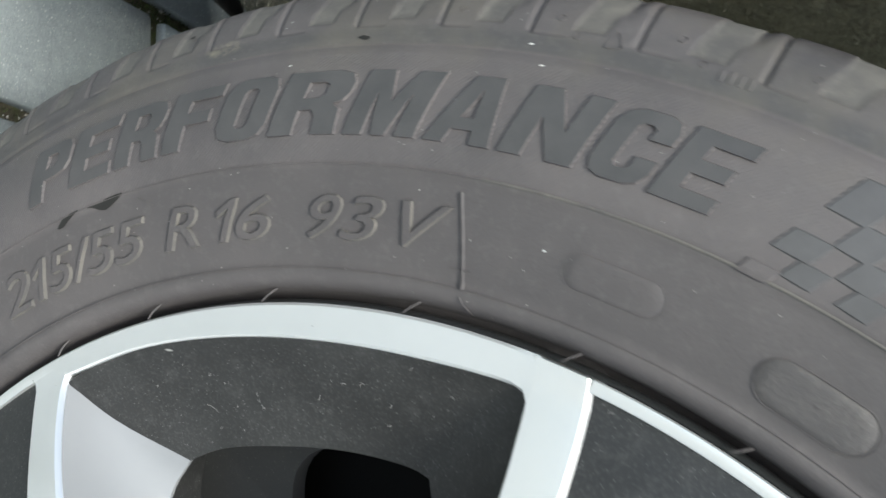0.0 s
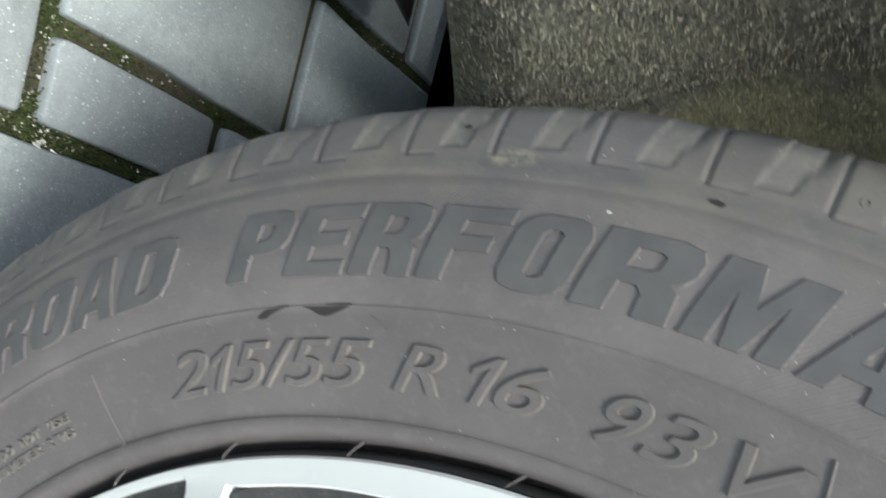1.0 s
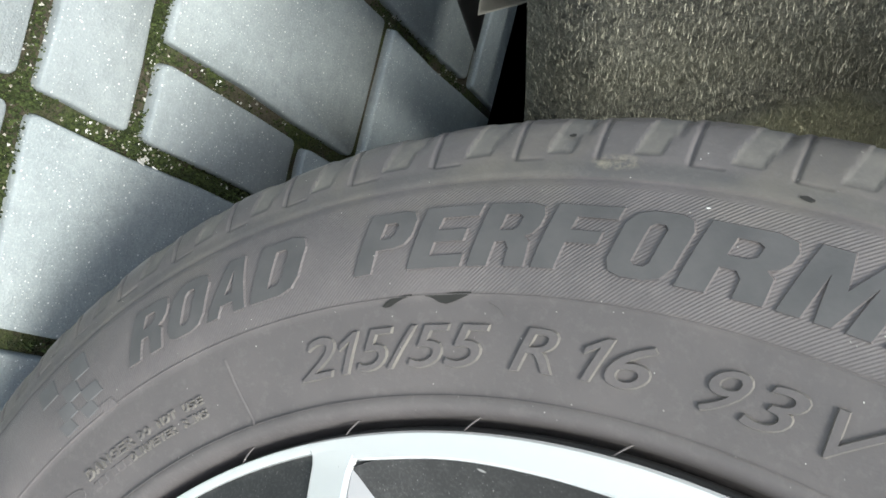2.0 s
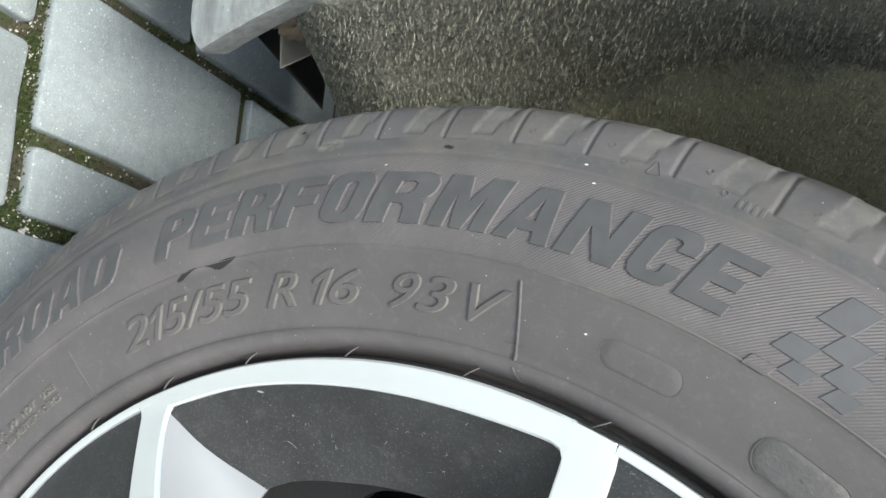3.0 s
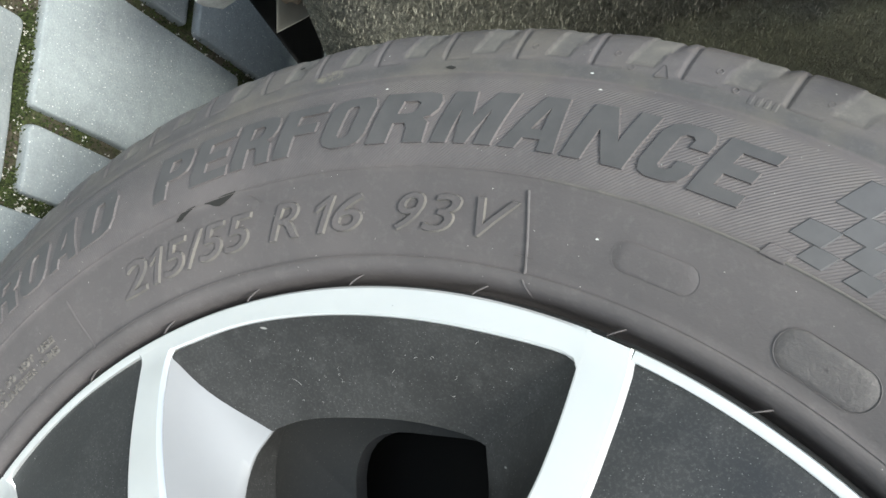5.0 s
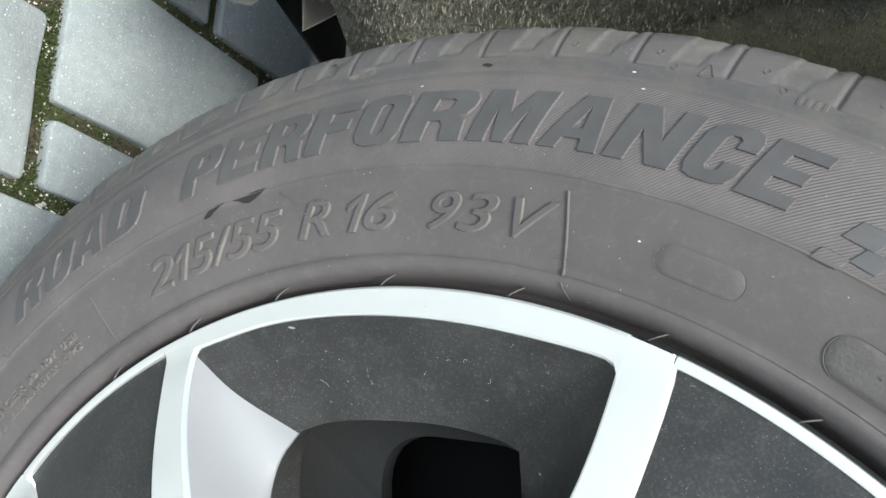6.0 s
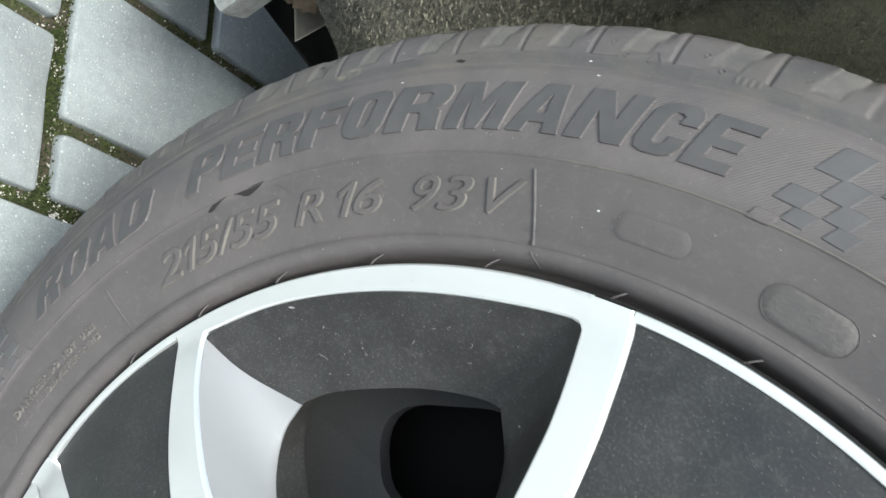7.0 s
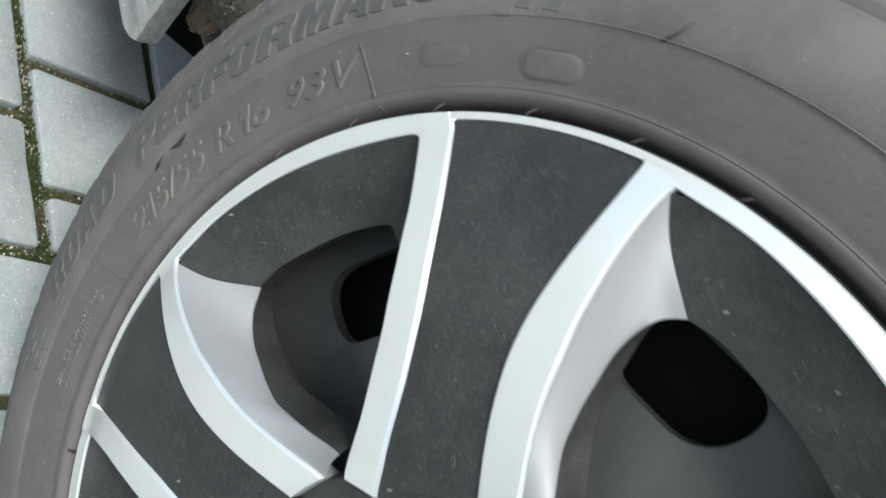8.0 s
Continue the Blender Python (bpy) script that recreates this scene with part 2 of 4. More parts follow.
# ---- building helpers ----
def mesh_object(name, bm, material, smooth=True):
    me = bpy.data.meshes.new(name)
    bm.normal_update()
    bm.to_mesh(me)
    bm.free()
    me.materials.append(material)
    if smooth:
        me.shade_smooth()
    return new(name, me)


def part(name, bm, material, parent, label="", smooth=True):
    ob = mesh_object(name, bm, material, smooth)
    ob.parent = parent
    return tagged(ob, label)


def sharp(bm, degrees=35):
    bm.normal_update()
    for e in bm.edges:
        e.smooth = len(e.link_faces) == 2 and e.calc_face_angle(0) < radians(degrees)
    return bm


def pt(r, a, z):
    return Vector((r * math.cos(radians(a)), r * math.sin(radians(a)), z))


def lathe(profile, n=180, closed=False):
    bm = bmesh.new()
    rings = [[bm.verts.new(pt(r, 360 * i / n, z)) for i in range(n)] for r, z in profile]
    for a, b in zip(rings, rings[1:] + (rings[:1] if closed else [])):
        for i in range(n):
            bm.faces.new((a[i], b[i], b[(i + 1) % n], a[(i + 1) % n]))
    return bm


def loft(curves, close=False):
    """Quads between curves with equally many points."""
    bm = bmesh.new()
    rows = [[bm.verts.new(p) for p in c] for c in curves]
    for a, b in zip(rows, rows[1:]):
        for i in range(len(a) - (0 if close else 1)):
            j = (i + 1) % len(a)
            bm.faces.new((a[i], a[j], b[j], b[i]))
    return bm


def spline(points, n):
    """n points on a smooth line through (r, angle) pairs."""
    p = np.array(points, float)
    d = np.r_[0, np.cumsum(np.hypot(np.diff(p[:, 0]), np.diff(np.radians(p[:, 1])) * p[1:, 0]))]
    out = []
    for s in np.linspace(0, d[-1], n):
        i = min(max(int(np.searchsorted(d, s)) - 1, 0), len(p) - 2)
        u = (s - d[i]) / (d[i + 1] - d[i])
        m0 = (p[i + 1] - p[max(i - 1, 0)]) / (d[i + 1] - d[max(i - 1, 0)]) * (d[i + 1] - d[i])
        k = min(i + 2, len(p) - 1)
        m1 = (p[k] - p[i]) / (d[k] - d[i]) * (d[i + 1] - d[i])
        out.append((2 * u**3 - 3 * u**2 + 1) * p[i] + (u**3 - 2 * u**2 + u) * m0 + (-2 * u**3 + 3 * u**2) * p[i + 1] + (u**3 - u**2) * m1)
    return out


# ---- the wheel ----
wheel = new("car_wheel")
wheel.matrix_world = WHEEL
tagged(wheel, "worn dusty tyre on a wheel with silver and black trim", "wheel")

SIDE = [(0.196, -0.018), (0.2093, -0.0112), (0.2103, -0.0067), (0.2118, -0.0025), (0.2138, 0.0007), (0.2158, 0.0018), (0.2172, 0.0012), (0.2182, 0.0008), (0.22, 0.0014), (0.225, 0.0026), (0.23, 0.0036), (0.236, 0.0044),
        (0.2405, 0.0048), (0.2424, 0.0049), (0.2432, 0.0054), (0.2445, 0.0057), (0.248, 0.0058), (0.252, 0.0056), (0.256, 0.0047), (0.26, 0.0035), (0.264, 0.002), (0.268, 0.0001), (0.2715, -0.0018),
        (0.2738, -0.0032), (0.2746, -0.0044), (0.2752, -0.0042), (0.277, -0.005), (0.279, -0.0059), (0.2796, -0.0062), (0.28, -0.0064), (0.2804, -0.0066), (0.281, -0.0069), (0.2816, -0.0072), (0.2821, -0.0075), (0.2835, -0.0083), (0.286, -0.0099), (0.2882, -0.0117), (0.2908, -0.0138), (0.2925, -0.0162),
        (0.2937, -0.019), (0.2946, -0.0225), (0.2955, -0.027), (0.2965, -0.034), (0.2978, -0.042), (0.2995, -0.054), (0.3016, -0.07), (0.3032, -0.086), (0.304, -0.098)]
SIDE_R, SIDE_Z = [p[0] for p in SIDE], [p[1] for p in SIDE]


def side_z(r):
    return float(np.interp(r, SIDE_R, SIDE_Z))


def pitch(a):
    """Counts the sipes round the tyre: a whole number at each of them."""
    d = (np.degrees(a) - SIPES[0]) % 360 + SIPES[0]
    return np.interp(d, SIPES, np.arange(len(SIPES)))


def tyre_mesh():
    rest = [(0.3045, -0.105), (0.304, -0.112), (0.301, -0.14), (0.2965, -0.168), (0.292, -0.19), (0.286, -0.2), (0.27, -0.21), (0.245, -0.215), (0.222, -0.208), (0.205, -0.195), (0.196, -0.19)]
    n = 3500
    prof = SIDE + rest
    a = np.arange(n) * math.tau / n
    verts = []
    for r, z in prof:
        rr, zz = np.full(n, r), np.full(n, z)
        if 0.2792 < r and z > -0.2:
            rm = min(r, 0.292)
            u = (-pitch(a)) % 1.0
            w = (u - 11.0 * (rm - 0.282)) % 1.0
            line = np.exp(-(((u + 0.5) % 1 - 0.5) / 0.024) ** 2) * (r > 0.2802)
            crease = np.clip((0.36 - u) / 0.03, 0, 1) * (0.2799 < r < 0.2801)
            slot = np.clip((w - 0.38) / 0.02, 0, 1) * np.clip((0.70 - w) / 0.02, 0, 1) * (r > 0.2818)
            hollow = np.clip((w - 0.66) / 0.05, 0, 1) * np.clip((0.80 - w) / 0.1, 0, 1) * np.clip((r - 0.286) / 0.005, 0, 1)
            fade = np.clip((r - 0.2802) / 0.0008, 0, 1)
            cut = 0.001 * line + 0.0004 * crease + (0.0005 if z > -0.05 else 0.003) * slot + 0.0011 * hollow
            wob = 0.00018 * np.sin(a * 37) * fade
            rr, zz = rr - cut * 0.75 + wob, zz - cut * (0.65 if z > -0.03 else 0.1)
            if z < -0.055:
                groove = np.exp(-((z + 0.07) / 0.006) ** 2) + np.exp(-((z + 0.105) / 0.006) ** 2) + np.exp(-((z + 0.14) / 0.006) ** 2)
                rr = rr - 0.006 * groove
        verts.append(np.stack([rr * np.cos(a), rr * np.sin(a), zz], 1))
    m = len(prof)
    i, j = np.meshgrid(np.arange(n), np.arange(m - 1))
    k = (i + 1) % n
    faces = np.stack([j * n + i, (j + 1) * n + i, (j + 1) * n + k, j * n + k], -1).reshape(-1, 4)
    me = bpy.data.meshes.new("tyre")
    me.from_pydata(np.concatenate(verts).tolist(), [], faces.tolist())
    me.materials.append(RUBBER)
    me.materials.append(SLOT_LIT_EDGE)
    rim = (np.array([p[0] for p in prof[1:]]) + np.array([p[0] for p in prof[:-1]])) / 2
    deep = np.array([p[1] for p in prof[:-1]])
    w = ((-pitch(a + math.pi / n))[None, :] % 1.0 - 11.0 * (np.minimum(rim, 0.292)[:, None] - 0.282)) % 1.0
    dusty = (w > 0.385) & (w < 0.695) & (rim > 0.2818)[:, None] & (deep > -0.03)[:, None]
    me.polygons.foreach_set("material_index", dusty.reshape(-1).astype(np.int32))
    me.shade_smooth()
    return me


tyre = new("tyre", tyre_mesh())
tyre.parent = wheel
tagged(tyre, "worn grey-brown rubber tyre with raised lettering")


def glyph(char, weight):
    """A flat mesh of a character, 0..1 across and 0..1 high."""
    cu = bpy.data.curves.new("glyph", "FONT")
    cu.body, cu.offset, cu.resolution_u = char, weight, 4
    ob = bpy.data.objects.new("glyph", cu)
    scene.collection.objects.link(ob)
    me = bpy.data.meshes.new_from_object(ob.evaluated_get(bpy.context.evaluated_depsgraph_get()))
    bpy.data.objects.remove(ob)
    bpy.data.curves.remove(cu)
    bm = bmesh.new()
    bm.from_mesh(me)
    bpy.data.meshes.remove(me)
    bmesh.ops.remove_doubles(bm, verts=bm.verts, dist=1e-5)
    xs, ys = [v.co.x for v in bm.verts], [v.co.y for v in bm.verts]
    for v in bm.verts:
        v.co.x, v.co.y, v.co.z = (v.co.x - min(xs)) / max(max(xs) - min(xs), 1e-6), (v.co.y - min(ys)) / (max(ys) - min(ys)), 0
    return bm


HEAVY = {
    "1": ([0.6, 0, 0.6, 0.8, 0.05, 0.6, 0.0, 0.74, 0.68, 1, 0.95, 1, 0.95, 0], None),
    "P": ([0, 0, 0, 1, 0.7, 1, 0.9, 0.95, 1, 0.82, 1, 0.56, 0.9, 0.43, 0.7, 0.38, 0.36, 0.38, 0.36, 0], [0.36, 0.56, 0.58, 0.56, 0.66, 0.61, 0.66, 0.77, 0.58, 0.82, 0.36, 0.82]),
    "E": ([0, 0, 0, 1, 1, 1, 1, 0.81, 0.37, 0.81, 0.37, 0.6, 0.9, 0.6, 0.9, 0.41, 0.37, 0.41, 0.37, 0.19, 1, 0.19, 1, 0], None),
    "R": ([0, 0, 0, 1, 0.7, 1, 0.92, 0.94, 1, 0.8, 1, 0.64, 0.93, 0.52, 0.82, 0.47, 0.94, 0.38, 0.97, 0.2, 1, 0, 0.66, 0, 0.63, 0.28, 0.54, 0.38, 0.35, 0.38, 0.35, 0], [0.35, 0.56, 0.58, 0.56, 0.66, 0.61, 0.66, 0.77, 0.58, 0.82, 0.35, 0.82]),
    "F": ([0, 0, 0, 1, 1, 1, 1, 0.81, 0.38, 0.81, 0.38, 0.6, 0.88, 0.6, 0.88, 0.41, 0.38, 0.41, 0.38, 0], None),
    "O": ([0.3, 0, 0.1, 0.06, 0, 0.22, 0, 0.78, 0.1, 0.94, 0.3, 1, 0.7, 1, 0.9, 0.94, 1, 0.78, 1, 0.22, 0.9, 0.06, 0.7, 0], [0.36, 0.24, 0.43, 0.18, 0.57, 0.18, 0.64, 0.24, 0.64, 0.76, 0.57, 0.82, 0.43, 0.82, 0.36, 0.76]),
    "M": ([0, 0, 0, 1, 0.33, 1, 0.5, 0.5, 0.67, 1, 1, 1, 1, 0, 0.74, 0, 0.74, 0.66, 0.59, 0, 0.41, 0, 0.26, 0.66, 0.26, 0], None),
    "A": ([0, 0, 0.3, 1, 0.7, 1, 1, 0, 0.71, 0, 0.66, 0.2, 0.34, 0.2, 0.29, 0], [0.4, 0.37, 0.6, 0.37, 0.51, 0.8]),
    "N": ([0, 0, 0, 1, 0.34, 1, 0.69, 0.42, 0.69, 1, 1, 1, 1, 0, 0.67, 0, 0.31, 0.58, 0.31, 0], None),
    "C": ([1, 0.63, 1, 0.8, 0.9, 0.94, 0.7, 1, 0.3, 1, 0.1, 0.94, 0, 0.78, 0, 0.22, 0.1, 0.06, 0.3, 0, 0.7, 0, 0.9, 0.06, 1, 0.2, 1, 0.37, 0.65, 0.37, 0.65, 0.23, 0.57, 0.18, 0.43, 0.18, 0.36, 0.24, 0.36, 0.76, 0.43, 0.82, 0.57, 0.82, 0.65, 0.77, 0.65, 0.63], None),
    "D": ([0, 0, 0, 1, 0.66, 1, 0.9, 0.93, 1, 0.76, 1, 0.24, 0.9, 0.07, 0.66, 0], [0.36, 0.18, 0.56, 0.18, 0.64, 0.25, 0.64, 0.75, 0.56, 0.82, 0.36, 0.82]),
}


def heavy(char):
    """A bold condensed capital as a flat mesh, 0..1 across and high."""
    bm = bmesh.new()
    edges = []
    for line in HEAVY[char]:
        if line:
            vs = [bm.verts.new((x, y, 0)) for x, y in zip(line[::2], line[1::2])]
            edges += [bm.edges.new((vs[i], vs[(i + 1) % len(vs)])) for i in range(len(vs))]
    bmesh.ops.triangle_fill(bm, edges=edges, use_beauty=True)
    return bm


def emboss(bm, a0, a1, r0, r1, slant, height, foot=0.0004):
    """Bends a flat 0..1 shape onto the sidewall and raises it, with sloping flanks."""
    for y in (0.25, 0.5, 0.75):
        bmesh.ops.bisect_plane(bm, geom=bm.verts[:] + bm.edges[:] + bm.faces[:], plane_co=(0, y, 0), plane_no=(0, 1, 0))
    bmesh.ops.recalc_face_normals(bm, faces=bm.faces)
    if bm.faces and sum(f.normal.z * f.calc_area() for f in bm.faces) < 0:
        bmesh.ops.reverse_faces(bm, faces=bm.faces)
    wide, high = radians(a0 - a1) * (r0 + r1) / 2, r1 - r0
    rim = [e for e in bm.edges if len(e.link_faces) == 1]
    out = {}
    for e in rim:
        p, q = (Vector((v.co.x * wide, v.co.y * high)) for v in e.verts)
        n = Vector(((q - p).y, -(q - p).x)).normalized()
        c = e.link_faces[0].calc_center_median()
        if n.dot(Vector((c.x * wide, c.y * high)) - p) > 0:
            n = -n
        for v in e.verts:
            key = (round(v.co.x, 5), round(v.co.y, 5))
            out[key] = out.get(key, Vector((0, 0))) + n
    added = bmesh.ops.extrude_edge_only(bm, edges=rim)["geom"]
    low = {v for v in added if isinstance(v, bmesh.types.BMVert)}
    for f in added:
        if isinstance(f, bmesh.types.BMFace):
            f.material_index = 1
    for v in bm.verts:
        x, y = v.co.x, v.co.y
        r = r0 + high * y
        a = radians(a0 + (a1 - a0) * x) - slant * (r - r0) / r0
        if v in low:
            n = out.get((round(x, 5), round(y, 5)), Vector((0, 0)))
            n = n.normalized() * foot if n.length > 0.1 else n
            r, a = r + n.y, a - n.x / r
        z = side_z(r) + (-0.0002 if v in low else height)
        v.co = (r * math.cos(a), r * math.sin(a), z)
    bm.normal_update()
    return sharp(bm, 25)


def write(text, starts, gap, r0, r1, weight, slant, height, material, label="", flank=None):
    """One raised letter for each character between the given angles."""
    for c, a0, a1 in zip(text, starts, starts[1:]):
        if c == " ":
            continue
        g = gap * (a0 - a1)
        bm = heavy(c) if weight > 0.02 or c == "1" else glyph(c, weight)
        part("letter", emboss(bm, a0, a1 + g, r0, r1, slant, height), material, tyre, label).data.materials.append(flank or RUBBER)


PERF = [117.8, 113.95, 109.9, 105.9, 101.85, 97.85, 92.8, 87.8, 83.5, 78.95, 75.5, 72.1]
ROAD = [138.3, 134.3, 130.3, 126.3, 121.9]


def plate(corners, height, material, name="ridge", label=""):
    """A raised patch between four (r, angle) corners."""
    bm = bmesh.new()
    n = 5
    c = [np.array(p) for p in corners]
    top = [[bm.verts.new(pt(*((1 - v) * ((1 - u) * c[0] + u * c[1]) + v * ((1 - u) * c[3] + u * c[2])), 0)) for u in np.linspace(0, 1, n)] for v in np.linspace(0, 1, n)]
    for i in range(n - 1):
        for j in range(n - 1):
            bm.faces.new((top[i][j], top[i][j + 1], top[i + 1][j + 1], top[i + 1][j]))
    rim = [e for e in bm.edges if len(e.link_faces) == 1]
    low = {v for v in bmesh.ops.extrude_edge_only(bm, edges=rim)["geom"] if isinstance(v, bmesh.types.BMVert)}
    mid = sum((v.co for v in bm.verts), Vector()) / len(bm.verts)
    for v in bm.verts:
        if v in low:
            v.co += (v.co - mid).normalized() * 0.0006
        v.co.z = side_z(math.hypot(v.co.x, v.co.y)) + (-0.0002 if v in low else height)
    bmesh.ops.recalc_face_normals(bm, faces=bm.faces)
    return part(name, sharp(bm, 30), material, tyre, label)


def rail(points, width, height, name="ridge", material=None):
    """A thin raised line through (r, angle) points."""
    n = max(6, len(points) * 4)
    p = [pt(r, a, side_z(r)) for r, a in spline(points, n)]
    rows = [[], [], []]
    for i, q in enumerate(p):
        t = (p[min(i + 1, n - 1)] - p[max(i - 1, 0)]).normalized()
        s = t.cross(Vector((0, 0, 1))).normalized() * width / 2
        rows[0].append(q - s - Vector((0, 0, 0.0002)))
        rows[1].append(q + Vector((0, 0, height)))
        rows[2].append(q + s - Vector((0, 0, 0.0002)))
    return part(name, loft(rows), material or RUBBER, tyre)


# ---- the wheel trim: five equal sectors of 72 degrees ----
trim = part("wheel_trim", lathe([(0.2, -0.02), (0.2078, -0.0105), (0.2086, -0.006), (0.2084, -0.003), (0.2079, -0.002)], 360), silver_material("trim_edge", (0.14, 0.145, 0.145), 0.35), wheel, "silver and black five-sector wheel trim")

S1_LEFT = [(0.2076, 78.8), (0.1976, 78.2), (0.1867, 77.6), (0.1772, 77.2), (0.166, 77.0), (0.1416, 77.6), (0.1154, 79.7), (0.089, 85.8), (0.0686, 96.6)]
S1_RIGHT = [(0.2076, 74.6), (0.1933, 73.6), (0.1832, 73.0), (0.172, 72.4), (0.1514, 71.8), (0.1256, 71.8), (0.0991, 74.1), (0.0731, 80.4), (0.0595, 86.3)]
S2_LEFT = [(0.2052, 124.4), (0.19, 124.8), (0.175, 125.45), (0.16, 126.15), (0.148, 126.65), (0.138, 126.9), (0.128, 126.85), (0.118, 126.4), (0.107, 125.5), (0.0955, 124.1), (0.083, 121.9), (0.0715, 119.3)]
S2_RIGHT = [(0.2046, 119.6), (0.199, 120.6), (0.178, 121.0), (0.1533, 120.5), (0.1439, 120.0), (0.1144, 117.3), (0.0898, 111.6), (0.071, 104.0)]
RING_IN = [(0.1992, 120.7), (0.2006, 118.4), (0.2005, 112.0), (0.1996, 105.6), (0.1989, 100.0), (0.1984, 93.7), (0.1983, 88.3), (0.1985, 85.0), (0.1991, 81.2), (0.1993, 79.6), (0.1988, 78.6), (0.197, 78.0), (0.192, 77.7)]
HOLE_TOP = [(0.1662, 112.6), (0.1678, 108.5), (0.1676, 101.0), (0.1678, 94.0), (0.1676, 90.0), (0.1672, 87.2), (0.166, 85.6)]
HOLE_FIN = [(0.1662, 112.6), (0.1605, 115.0), (0.152, 116.3), (0.142, 116.6), (0.1337, 116.1), (0.12, 114.8), (0.1066, 111.9), (0.09, 102.9), (0.0777, 91.4)]
HOLE_WALL = [(0.166, 85.6), (0.15, 84.0), (0.135, 84.4), (0.12, 86.2), (0.1, 90.5), (0.085, 95.5), (0.074, 99.0)]
SEAM = 1.6


def dome(r):
    """Height of the trim's face, which bulges towards the hub."""
    d = max(0.0, 0.203 - r)
    return 0.5 * d - 3.0 * d * d


def rim_z(r):
    """Height of the openings' edge."""
    return -0.0125 + 0.4 * max(0.0, 0.163 - r)


def spoke(left, right, turn, bevel):
    """A flat silver bar with a narrow bevel on each side and walls running back."""
    n = 40
    a, b = spline(left, n), spline(right, n)
    rows = []
    for f, z in ((0.0, -0.012), (0.0, -0.0009), (0.015, -0.0003), (0.05, 0.0), (0.5, 0.0001), (1 - bevel, 0.0), (1 - bevel * 0.8, -0.0002), (0.985, -0.0011 - bevel * 0.004), (1.0, -0.0019), (1.0, -0.012)):
        rows.append([pt(r, p[1] + f * (q[1] - p[1]) + turn, z + dome(r)) for p, q in zip(a, b) for r in (p[0] + f * (q[0] - p[0]),)])
    bm = loft(rows)
    for end in (0, n - 1):
        bm.verts.ensure_lookup_table()
        bm.faces.new([bm.verts[k * n + end] for k in range(len(rows))])
    bmesh.ops.recalc_face_normals(bm, faces=bm.faces)
    return bm


def arc_band(inner, outer_r, a0, a1, turn, z):
    """A piece of the ring between an inner line and a radius."""
    n = 48
    p = spline(inner, n)
    q = [(outer_r, a) for a in np.linspace(a0, a1, n)]
    rows = []
    for f, dz in ((0.0, -0.012), (0.0, -0.0018), (0.03, -0.001), (0.12, -0.0001), (0.2, 0.0), (0.8, 0.0), (0.93, -0.0002), (1.0, -0.0009)):
        rows.append([pt(r, u[1] + f * (v[1] - u[1]) + turn, z + dz + dome(r)) for u, v in zip(p, q) for r in (u[0] + f * (v[0] - u[0]),)])
    bm = loft(rows)
    bmesh.ops.recalc_face_normals(bm, faces=bm.faces)
    return bm


def face_panel(left, right, turn):
    """The black face between two bars, a hair lower than they are."""
    n = 40
    a, b = spline(left, n), spline(right, n)
    return loft([[pt(r, p[1] + f * (q[1] - p[1]) + turn, dome(r) - 0.0016 + 0.0009 * math.sin(math.pi * f)) for p, q in zip(a, b) for r in (p[0] + f * (q[0] - p[0]),)] for f in np.linspace(-0.02, 1.02, 14)])


def wall_z(r):
    """Depth of the steep wall under the straight bar, which runs further back than the other edges."""
    return -0.0125 - 0.1 * max(0.0, 0.163 - r)


def slope_z(f, r_out, r_in, depth=rim_z):
    return (dome(r_out) - 0.0016) * (1 - f**0.8) + depth(r_in) * f**0.8


def sloped(outer, inner, turn, sag=0.0, depth=rim_z):
    """A face running down from the trim's front to the edge of an opening."""
    n = 44
    a, b = spline(outer, n), spline(inner, n)
    rows = []
    for f in np.linspace(0, 1, 10):
        rows.append([pt(p[0] + f * (q[0] - p[0]), p[1] + f * (q[1] - p[1]) + turn + sag * math.sin(math.pi * f) * math.exp(-i / 5), slope_z(f, p[0], q[0], depth)) for i, (p, q) in enumerate(zip(a, b))])
    rows.append([pt(q[0], q[1] + turn, depth(q[0]) - 0.0012) for q in b])
    bm = loft(rows)
    bmesh.ops.recalc_face_normals(bm, faces=bm.faces)
    return bm


def lip(line, turn, spread):
    """The dark edge of the opening, running back from its rim."""
    p = spline(line, 40)
    return loft([[pt(r * k, a + turn, rim_z(r) - d) for r, a in p] for k, d in ((1.0, 0.001), (1.0 + spread * 0.2, 0.003), (1.0 + spread, 0.02))])


